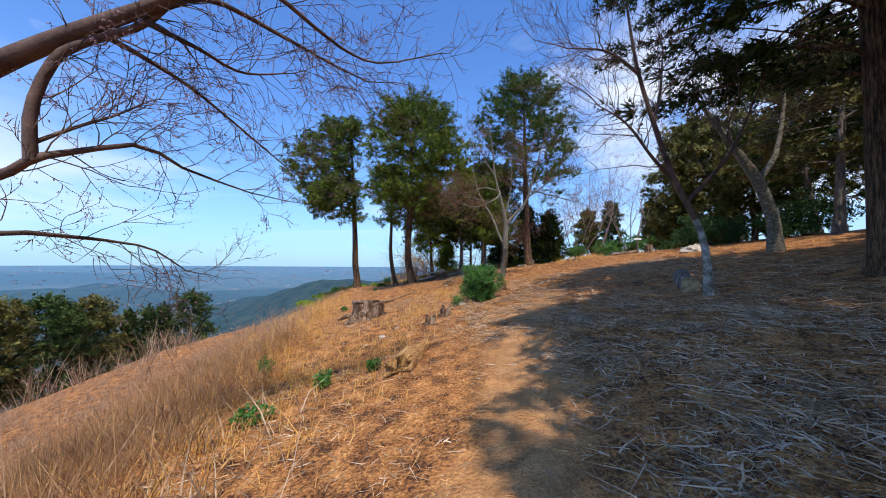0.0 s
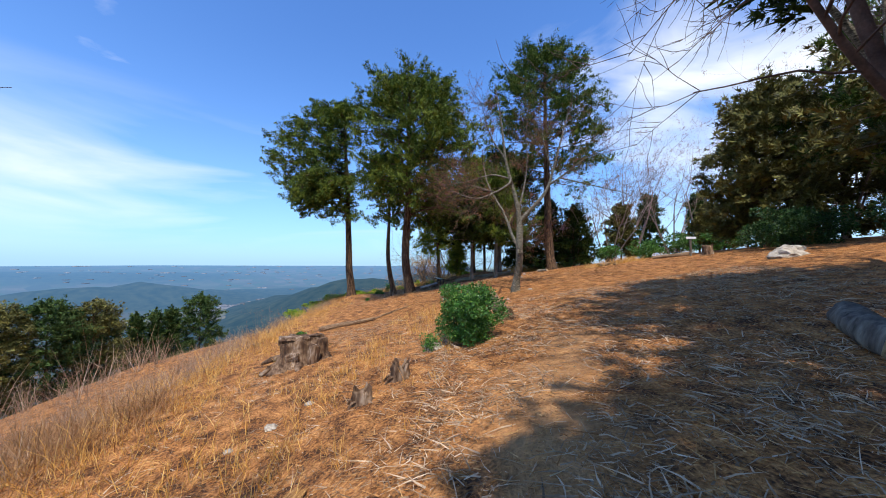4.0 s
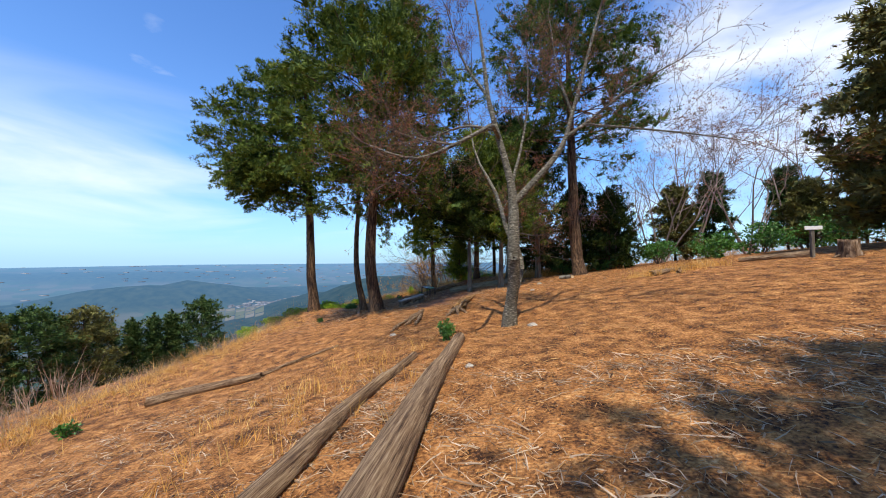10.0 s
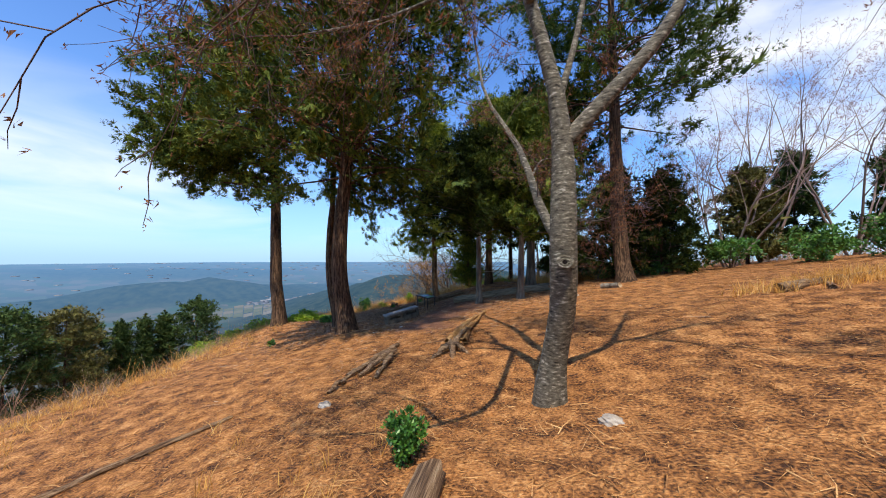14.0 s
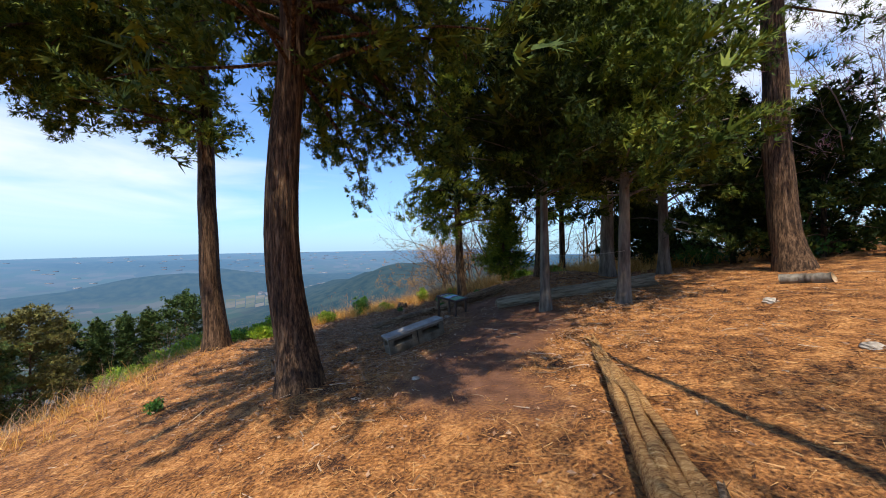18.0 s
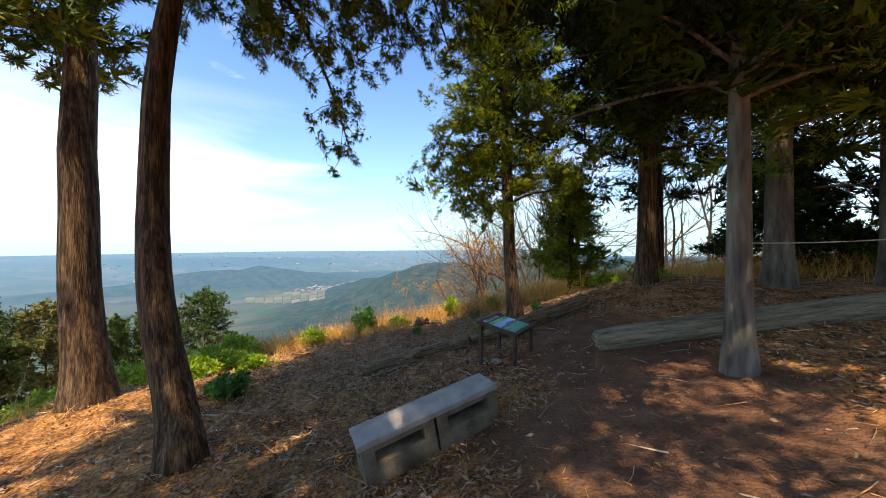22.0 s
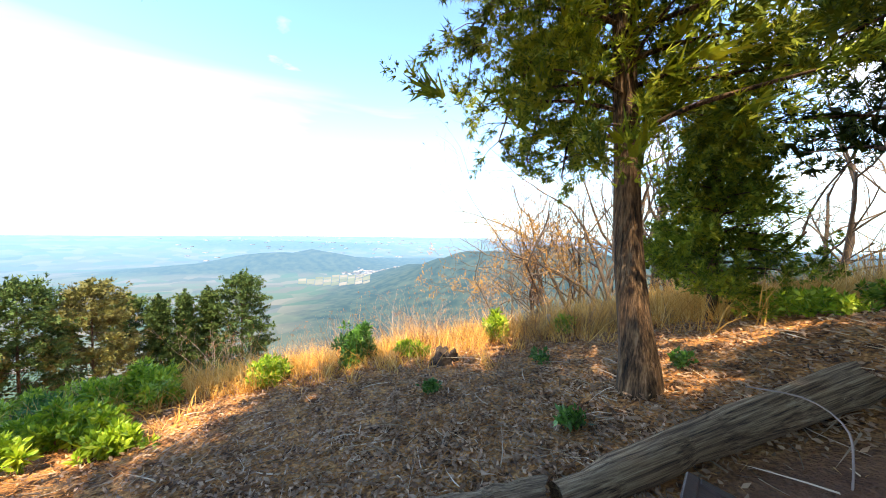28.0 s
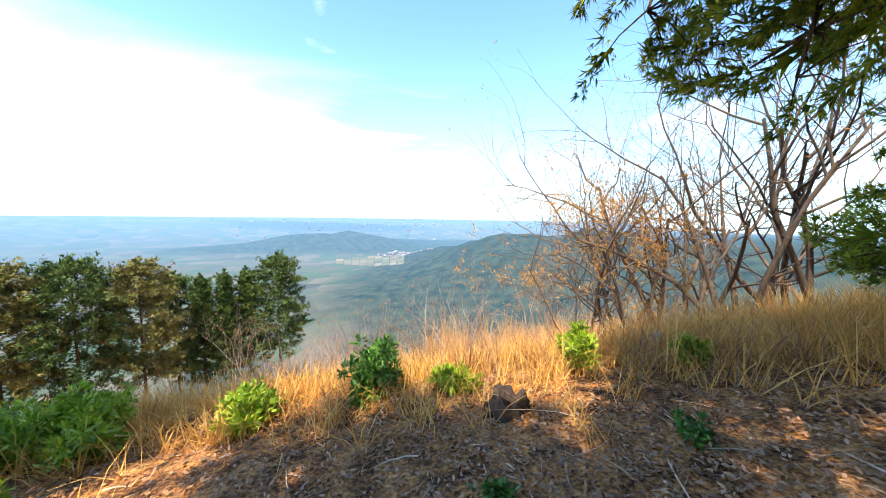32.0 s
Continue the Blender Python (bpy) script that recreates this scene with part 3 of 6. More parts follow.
def shoots(c, o, length, width, rng):
    """Short forked shoots of three tapering prongs."""
    n = len(c)
    o = o / (np.linalg.norm(o, axis=1)[:, None] + 1e-9)
    side = np.cross(o, rng.normal(size=(n, 3)))
    side /= np.linalg.norm(side, axis=1)[:, None] + 1e-9
    ln = length * (0.55 + 0.9 * rng.rand(n))[:, None]
    w = width * (0.6 + 0.7 * rng.rand(n))[:, None]
    fork = np.cross(side, o)
    spread = (0.25 + 0.45 * rng.rand(n))[:, None] * ln
    lean_ = fork * rng.normal(size=(n, 1)) * 0.25 * ln
    v = np.stack([c - side * w, c + side * w, c + o * ln, c + o * ln * 0.72 + side * spread + lean_, c + o * ln * 0.66 - side * spread - lean_], 1).reshape(-1, 3)
    b = np.arange(n)[:, None] * 5
    return v, np.concatenate([b + np.array([0, 1, 2]), b + np.array([0, 1, 3]), b + np.array([0, 1, 4])])


def clump_foliage(name, cl, ow, count, leaf, width, rng, mat, up=0.35, droop=0.0, shreds=16):
    """Foliage of plumes: round matted old growth, shoots that lean outward along the plume. cl: x, y, z, rx, ry, rz; ow: the way outward."""
    m_ = len(cl)
    ax = ow + rng.normal(size=(m_, 3)) * 0.55
    ax[:, 2] += 0.1 - 0.5 * droop
    ax /= np.linalg.norm(ax, axis=1)[:, None]
    s1 = np.cross(ax, rng.normal(size=(m_, 3)))
    s1 /= np.linalg.norm(s1, axis=1)[:, None] + 1e-9
    s2 = np.cross(ax, s1)
    r = cl[:, 3]

    def strewn(k, wide):
        pick = np.repeat(np.arange(m_), k)
        n = len(pick)
        t, th = rng.rand(n) ** 0.85, rng.rand(n) * 6.283
        rad = s1[pick] * np.cos(th)[:, None] + s2[pick] * np.sin(th)[:, None]
        across = r[pick] * 0.62 * (1.05 - 0.75 * t) * np.sqrt(rng.rand(n)) * wide
        c = cl[pick, :3] + ax[pick] * (r[pick] * (2.3 * t - 1.15))[:, None] + rad * across[:, None]
        return c, ax[pick] * 0.7 + rad * 0.75 + rng.normal(size=(n, 3)) * 0.3

    c, o = strewn(int(count * 0.6), 1.0)
    o[:, 2] += up - droop * (0.4 + rng.rand(len(o)))
    v, f = shoots(c, o, leaf * 0.92, width * 1.25, rng)
    parts_v, parts_f, n = [v], [f], len(v)
    if shreds:  # wider shreds of older growth over the heart
        c, o = strewn(int(shreds * 0.6), 0.66)
        v2, f2 = shoots(c, o + rng.normal(size=o.shape) * 0.5, leaf * 1.2, width * 1.8, rng)
        parts_v.append(v2)
        parts_f.append(f2 + n)
        n += len(v2)
        pick = np.repeat(np.arange(m_), 6)  # matted old growth deep inside
        c = cl[pick, :3] - ax[pick] * (r[pick] * (0.9 - 0.9 * rng.rand(len(pick))))[:, None] + rng.normal(size=(len(pick), 3)) * (0.12 * r[pick])[:, None]
        v2, f2 = shoots(c, ax[pick] + rng.normal(size=c.shape) * 0.35, r[pick][:, None] * 0.7, r[pick][:, None] * 0.09, rng)
        parts_v.append(v2)
        parts_f.append(f2 + n)
        n += len(v2)
    return mesh_of(name, np.vstack(parts_v), np.vstack(parts_f), mat)


def conifer(name, x, y, h, d, crown_lo, radius, label, seed, lean=(0, 0), mat=M_CEDAR, bark=M_BARK, nb=90, per=6, count=110, leaf=0.16, width=0.02,
            clump=0.32, shape="column", offset=(0, 0), group="hilltop trees", droop=0.0, up=0.35, rise=0.1, category="tree", bare=0.3, wob=1.0, sides=30, pad=0.4,
            line=(), extra=(), extra_leaf=(0.08, 0.006, 70), shreds=16):
    """A tall evergreen: trunk with a flared foot, boughs, and pads of round foliage clumps at the ends of the boughs."""
    rng = np.random.RandomState(seed)
    z0 = gz(x, y)
    ob = thing(name, x, y, z0, label, category, group)
    p = trunk_path(h * 0.96, lean, 0.1 * wob * d / 0.5, 40, rng)
    s = np.linspace(0, 1, 40)
    if line:  # a given bend of the lower trunk, carried on above it
        L = np.array(line, float)
        k = np.clip((p[:, 2] - L[-1, 2]) / (h - L[-1, 2]), 0, 1)
        for j in range(2):
            p[:, j] = np.interp(p[:, 2], L[:, 2], L[:, j]) + k * lean[j] + 0.012 * np.sin(p[:, 2] * 2.3 + 2 * j + seed)
    rad = d / 2 * ((1 - s) ** 0.75 * 0.92 + 0.05) * (1 + 0.5 * np.exp(-s * h / 0.28))
    v, f, _ = tube(p, rad, sides, 0.03, seed, 0.035)
    part("trunk", mesh_of("trunk", v, f, bark, True), ob)
    boughs, cl, ow, xc, xo = [], [], [], [], []
    for k in range(nb):
        u = ((k + 0.6 * rng.rand()) / nb) ** 0.9
        z = crown_lo + (h - crown_lo) * u * 0.97
        if shape == "column":
            rr = radius * (0.8 + 0.35 * math.sin(math.pi * min(1, u * 0.85 + 0.12))) * (1.05 - 0.75 * u)
        elif shape == "cone":
            rr = radius * (1.06 - u)
        else:
            rr = radius * math.sqrt(max(0.06, 1 - (2 * u - 0.75) ** 2 * 0.62))
        rr *= 0.58 + 0.47 * rng.rand() ** 0.7
        az = 2.399 * k + rng.normal() * 0.3
        t = np.clip(z / (h * 0.96), 0.02, 1)
        st = np.array([np.interp(t, s, p[:, j]) for j in range(3)])
        e = np.array([math.cos(az), math.sin(az), 0])
        off = np.array([offset[0], offset[1], 0]) * math.sin(math.pi * min(1, 0.15 + 0.85 * u))
        zz = rng.normal() * 0.08 * rr
        path = smooth_path([st, st + e * rr * 0.35 + off * 0.3 + [0, 0, rise * rr + zz], st + e * rr * 0.72 + off * 0.75 + [0, 0, rise * rr * 1.1 + zz * 1.5],
                            st + e * rr + off + [0, 0, rise * rr * 0.5 + 0.05 * rr + zz * 2]], 8)
        r0 = (0.018 + 0.045 * d) * (0.7 + 0.6 * rng.rand()) * (1.15 - 0.7 * u)
        boughs.append(tube(path, np.linspace(r0, r0 * 0.25, 8), 4))
        for j in range(per):
            q = 1.0 - (1 - bare) * (j / per) ** 1.25 if j else 1.0
            i = min(int(q * 7), 6)
            c = path[i] + (path[i + 1] - path[i]) * (q * 7 - i)
            c = c + rng.normal(size=3) * np.array([1, 1, 0.6]) * pad * (0.35 if j == 0 else 1.0)
            cl.append(np.r_[c, np.array([1.08, 1.08, 0.85]) * clump * (0.6 + 0.7 * rng.rand())])
            ow.append(e + [0, 0, 0.25])
    for ex, ey, ez in extra:  # long boughs that reach out and hang
        e = np.array([ex - x, ey - y, 0.0])
        st = np.array([np.interp(ez - z0 + 1.6, p[:, 2], p[:, j]) for j in range(3)])
        end = np.array([ex - x, ey - y, ez - z0])
        path = smooth_path([st, st + (end - st) * 0.4 + [0, 0, 0.45], st + (end - st) * 0.78 + [0, 0, 0.5], end], 12)
        boughs.append(tube(path, np.linspace(0.05, 0.01, 12), 6))
        e /= np.linalg.norm(e)
        for j in range(36):
            i = rng.randint(4, 12)
            hang = -0.3 * rng.rand() ** 2
            xc.append(np.r_[path[i] + rng.normal(size=3) * [0.24, 0.24, 0.08] + [0, 0, hang], np.array([1, 1, 0.9]) * 2 * extra_leaf[0] * (0.6 + 0.8 * rng.rand())])
            xo.append(e + [0, 0, -0.5])
            boughs.append(tube(np.array([path[i], (path[i] + xc[-1][:3]) / 2 + [0, 0, 0.04], xc[-1][:3]]), [0.009, 0.006, 0.004], 3))
    top = p[-1]
    for j in range(4):
        cl.append(np.r_[top[0], top[1], h - 0.25 * j, clump * 0.5, clump * 0.5, clump * 0.8])
        ow.append(np.array([0, 0, 1.0]))
    part("bough_growth", tubes_mesh("bough_growth", boughs, bark), ob, kind="stuff")
    part("crown", clump_foliage("crown", np.array(cl), np.array(ow), count, leaf, width, rng, mat, up, droop, shreds), ob, kind="stuff")
    if xc:
        part("hanging_spray", clump_foliage("hanging_spray", np.array(xc), np.array(xo), extra_leaf[2], extra_leaf[0], extra_leaf[1], rng, mat, -0.2, 0.5, 22), ob, kind="stuff")
    return ob


def bare_branches(start, direction, length, radius, rng, depth, out, tips, gnarl=0.25, sides=6, up=0.15, kids=(3, 5)):
    """Grows one branch and its children; tubes go to out, twig ends to tips."""
    n = 6 if depth > 1 else 4
    d = np.array(direction, float)
    d /= np.linalg.norm(d)
    p = [np.array(start, float)]
    for k in range(n - 1):
        d = d + rng.normal(size=3) * gnarl * 0.5
        d[2] += up * 0.3
        d /= np.linalg.norm(d)
        p.append(p[-1] + d * length / (n - 1))
    p = np.array(p)
    r = np.linspace(radius, radius * 0.42, n)
    out.append(tube(p, r, sides if depth > 1 else (4 if depth == 1 else 3)))
    if depth == 0:
        tips.append(p)
        return
    for j in range(rng.randint(kids[0], kids[1] + 1)):
        u = 0.25 + 0.72 * rng.rand() if j else 0.97
        i = min(int(u * (n - 1)), n - 2)
        q = p[i] + (p[i + 1] - p[i]) * (u * (n - 1) - i)
        along = (p[i + 1] - p[i]) / np.linalg.norm(p[i + 1] - p[i])
        side = np.cross(along, rng.normal(size=3))
        side /= np.linalg.norm(side) + 1e-9
        nd = along * (0.75 if j else 1.4) + side * (0.55 + 0.4 * rng.rand())
        bare_branches(q, nd, length * (0.5 + 0.25 * rng.rand()), max(radius * 0.5 * (1 - 0.3 * u), 0.004), rng, depth - 1, out, tips, gnarl, sides, up, kids)


def bare_tree(name, x, y, label, seed, trunk, radii, limbs, depth=3, bark=M_CHERRY, twig=M_TWIG, bud=None, buds=0, group="hilltop trees", gnarl=0.25, up=0.15,
              bud_len=0.05, kids=(3, 5), category="tree", lower=None, fine=1.0):
    """A leafless tree: a given trunk line, given main limbs, then branches and twigs by chance."""
    rng = np.random.RandomState(seed)
    z0 = gz(x, y)
    ob = thing(name, x, y, z0, label, category, group)
    p = smooth_path(trunk, 18)
    p[0][2] -= 0.2
    rr = np.interp(np.linspace(0, 1, 18), np.linspace(0, 1, len(radii)), radii)
    rr[0] *= 1.35
    rr[1] *= 1.12
    v, f, _ = tube(p, rr, 16, 0.03, seed)
    if lower:
        cut = 6
        part("trunk", mesh_of("trunk", v[: (cut + 1) * 16], f[: cut * 16], lower[0], True), ob, lower[1])
        part("upper_trunk", mesh_of("upper_trunk", v[cut * 16 :], f[cut * 16 :] - cut * 16, bark, True), ob)
    else:
        part("trunk", mesh_of("trunk", v, f, bark, True), ob)
    twigs, tips = [], []
    for pts, r0, r1 in limbs:
        q = smooth_path(pts, 14)
        r = np.linspace(r0, r1, 14)
        lv, lf, _ = tube(q, r, 10, 0.03, seed + 1)
        part("limb", mesh_of("limb", lv, lf, bark, True), ob)
        for k in range(7 if r0 > 0.09 else 3, 14):
            for _ in range(2 if k > 5 else 1):
                along = q[min(k + 1, 13)] - q[k - 1]
                along /= np.linalg.norm(along)
                side = np.cross(along, rng.normal(size=3))
                side /= np.linalg.norm(side)
                bare_branches(q[k], along * 0.6 + side * 0.8, (0.55 + 1.0 * rng.rand()) * fine, max(min(r[k] * 0.45, 0.014) * fine, 0.005), rng, depth - 1, twigs, tips, gnarl, 5, up, kids)
        bare_branches(q[-1], q[-1] - q[-2], 1.3 * fine, r1, rng, depth - 1, twigs, tips, gnarl, 5, up, kids)
    part("twig_growth", tubes_mesh("twig_growth", twigs, twig), ob, kind="stuff")
    if bud:
        t = np.array([tp[rng.randint(1, len(tp))] for tp in (tips[rng.randint(len(tips))] for _ in range(buds))]) + rng.normal(size=(buds, 3)) * 0.03
        v, f = tufts(t, rng.normal(size=t.shape), 3, bud_len, bud_len * 0.22, rng, 0, 0.6)
        part("bud_growth", mesh_of("bud_growth", v, f, bud), ob, kind="stuff")
    return ob


def bush(name, x, y, h, w, label, seed, mat=M_LEAF, n=2600, leaf=0.055, wide=0.018, group="bushes", sink=0.0, stems=10, lumps=9, z=None, loose=True):
    rng = np.random.RandomState(seed)
    ob = thing(name, x, y, gz(x, y) if z is None else z, label, "bush", group)
    spot = [(w * 0.26 * math.sqrt(rng.rand()), 6.28 * rng.rand()) for _ in range(lumps)]
    lobes = [(q * math.cos(a), q * math.sin(a), h * (0.25 + 0.45 * rng.rand() * (1 - q / w)) - sink, w * 0.24 * (0.7 + 0.6 * rng.rand()), w * 0.24 * (0.7 + 0.6 * rng.rand()), h * 0.3) for q, a in spot]
    tb = []
    for k in range(stems):
        a = rng.rand() * 6.28
        e = np.array(lobes[k % len(lobes)][:3])
        tb.append(tube(smooth_path([(0.05 * math.cos(a), 0.05 * math.sin(a), -0.1), e * 0.5 + rng.normal(size=3) * 0.04, e], 5), np.linspace(0.012, 0.004, 5) * (1 + h * 0.4), 5))
    part("stem_growth", tubes_mesh("stem_growth", tb, M_TWIG), ob, kind="stuff")
    c, o = on_lobes(clumped(lobes, rng, 7, 0.42) if loose else clumped(lobes, rng, 26, 0.34), n, rng, 0.35)
    c[:, 2] = np.maximum(c[:, 2], 0.03)
    o[:, 2] += 0.35
    v, f = leaves(c, o, leaf, wide, rng)
    part("foliage", mesh_of("foliage", v, f, mat), ob, kind="stuff")
    return ob


# ---- the grove on the northern brow ----
NEAR = dict(leaf=0.11, width=0.0095, count=64, up=0.3, shreds=34, per=6)
MIDF = dict(leaf=0.15, width=0.014, count=54, shreds=22)
conifer("cedar_tree", -7.1, 27.85, 14.5, 0.56, 5.6, 2.7, "tall dark cedar with bare lower trunk on the slope's edge", 11, (-0.6, 0.3), shape="dome", offset=(-2.5, -1.3), nb=104, clump=0.42, leaf=0.15, width=0.0135, count=66, shreds=28, extra_leaf=(0.13, 0.012, 60),
        line=((0, 0, 0), (-0.03, -0.03, 0.6), (-0.12, -0.02, 1.2), (-0.2, 0, 1.8), (-0.22, 0, 3.0), (-0.27, 0, 3.8), (-0.33, 0.1, 5.0)), extra=((-8.4, 24.1, 5.9), (-9.4, 24.7, 6.3), (-8.9, 25.6, 5.7), (-9.9, 25.9, 5.4), (-10.2, 25.0, 6.0), (-8.0, 25.1, 6.4), (-9.0, 23.4, 6.3), (-9.6, 24.4, 6.7), (-8.3, 22.8, 6.9), (-10.0, 25.4, 6.2), (-7.4, 23.6, 6.3), (-9.2, 24.2, 7.2)))
conifer("cedar_tree", -3.78, 26.95, 9.8, 0.36, 7.0, 1.5, "slender dark-trunked cedar leaning a little", 12, (-0.1, 0.3), shape="dome", nb=26, clump=0.34, **MIDF,
        line=((0, 0, 0), (-0.14, 0.03, 0.6), (-0.28, 0.02, 1.2), (-0.36, 0.01, 1.8), (-0.43, 0.03, 2.4), (-0.47, 0.06, 3.0), (-0.48, 0.11, 3.8), (-0.43, 0.26, 5.0)))
conifer("cedar_tree", -2.27, 24.7, 13.8, 0.57, 4.8, 3.9, "thick-trunked cedar with fluted bark and a domed crown", 13, (0.1, 0.2), shape="dome", offset=(0.8, -1.5), nb=150, per=7, count=76, clump=0.45, leaf=0.13, width=0.0115, pad=0.5, bare=0.35, sides=54, shreds=32,
        line=((0, 0, 0), (-0.14, 0.1, 0.6), (-0.25, 0.11, 1.2), (-0.32, 0.1, 1.8), (-0.35, 0.09, 2.4), (-0.35, 0.11, 3.0), (-0.32, 0.19, 3.8), (-0.24, 0.3, 5.0)),
        extra=((-3.2, 29.1, 3.5), (-2.2, 28.6, 4.6), (-3.9, 28.2, 4.8), (-1.2, 27.8, 5.2), (-4.6, 27.5, 5.0), (-1.0, 27.0, 4.3), (-0.3, 26.2, 4.7), (-2.0, 27.4, 5.7), (0.3, 25.2, 5.0), (-3.0, 27.6, 4.4),
               (-0.9, 28.6, 4.5), (-1.6, 29.2, 4.8), (-0.2, 27.6, 4.9), (-2.6, 28.4, 5.2), (0.5, 26.6, 5.4), (-3.6, 26.9, 5.3), (-3.2, 29.4, 5.0), (-4.4, 28.9, 5.2), (-5.0, 28.0, 5.4), (-2.3, 29.6, 5.2)))
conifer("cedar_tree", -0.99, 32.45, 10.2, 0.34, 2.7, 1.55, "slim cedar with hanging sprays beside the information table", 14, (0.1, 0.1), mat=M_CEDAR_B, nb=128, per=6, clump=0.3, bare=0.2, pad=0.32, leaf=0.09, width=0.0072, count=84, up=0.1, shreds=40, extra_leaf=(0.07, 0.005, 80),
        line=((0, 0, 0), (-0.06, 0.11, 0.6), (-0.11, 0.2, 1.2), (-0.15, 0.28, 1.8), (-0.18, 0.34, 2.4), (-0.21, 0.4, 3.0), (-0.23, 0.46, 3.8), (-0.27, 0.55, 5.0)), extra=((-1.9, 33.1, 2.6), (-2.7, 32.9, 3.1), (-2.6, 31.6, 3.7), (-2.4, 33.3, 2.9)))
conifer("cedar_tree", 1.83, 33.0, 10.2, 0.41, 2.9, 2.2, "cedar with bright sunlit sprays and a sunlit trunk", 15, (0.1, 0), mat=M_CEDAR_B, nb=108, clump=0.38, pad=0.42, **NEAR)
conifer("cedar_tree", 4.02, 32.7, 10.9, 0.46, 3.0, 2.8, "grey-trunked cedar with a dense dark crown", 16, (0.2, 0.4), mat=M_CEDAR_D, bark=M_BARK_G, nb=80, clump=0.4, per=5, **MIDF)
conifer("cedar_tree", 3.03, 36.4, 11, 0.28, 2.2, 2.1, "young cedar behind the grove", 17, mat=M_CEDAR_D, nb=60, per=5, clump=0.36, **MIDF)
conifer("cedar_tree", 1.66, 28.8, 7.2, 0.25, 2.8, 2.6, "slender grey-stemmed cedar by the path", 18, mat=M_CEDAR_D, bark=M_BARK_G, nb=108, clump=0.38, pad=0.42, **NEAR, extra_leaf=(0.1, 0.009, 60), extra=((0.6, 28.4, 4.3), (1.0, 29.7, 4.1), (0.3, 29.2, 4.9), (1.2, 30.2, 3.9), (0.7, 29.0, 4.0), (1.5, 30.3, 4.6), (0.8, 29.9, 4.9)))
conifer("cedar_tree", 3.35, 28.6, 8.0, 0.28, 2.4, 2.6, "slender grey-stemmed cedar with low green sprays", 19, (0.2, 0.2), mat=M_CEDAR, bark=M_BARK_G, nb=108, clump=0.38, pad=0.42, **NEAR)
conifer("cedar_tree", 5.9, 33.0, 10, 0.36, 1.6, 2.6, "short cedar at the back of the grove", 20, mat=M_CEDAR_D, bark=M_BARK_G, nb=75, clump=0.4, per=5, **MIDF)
conifer("cedar_tree", 0.39, 35.6, 3.9, 0.16, 0.3, 1.35, "small sunlit bright green young cedar at the brow", 21, mat=M_CEDAR_B, shape="cone", nb=80, per=5, clump=0.24, pad=0.2, leaf=0.09, width=0.008, count=74, bare=0.12, shreds=32)
conifer("pine_tree", 7.95, 30.5, 18.0, 0.68, 7.0, 4.8, "tall pine with an open layered crown and reddish trunk", 22, (-0.2, 0.0), mat=M_PINE, bark=M_BARK, shape="dome", nb=104, per=8, count=58, clump=0.54, leaf=0.17, width=0.0105, bare=0.45, rise=0.05, wob=2, pad=0.5, shreds=26,
        line=((0, 0, 0), (-0.08, 0.12, 0.6), (-0.12, 0.2, 1.2), (-0.15, 0.25, 1.8), (-0.2, 0.3, 3.0), (-0.23, 0.3, 5.0)))

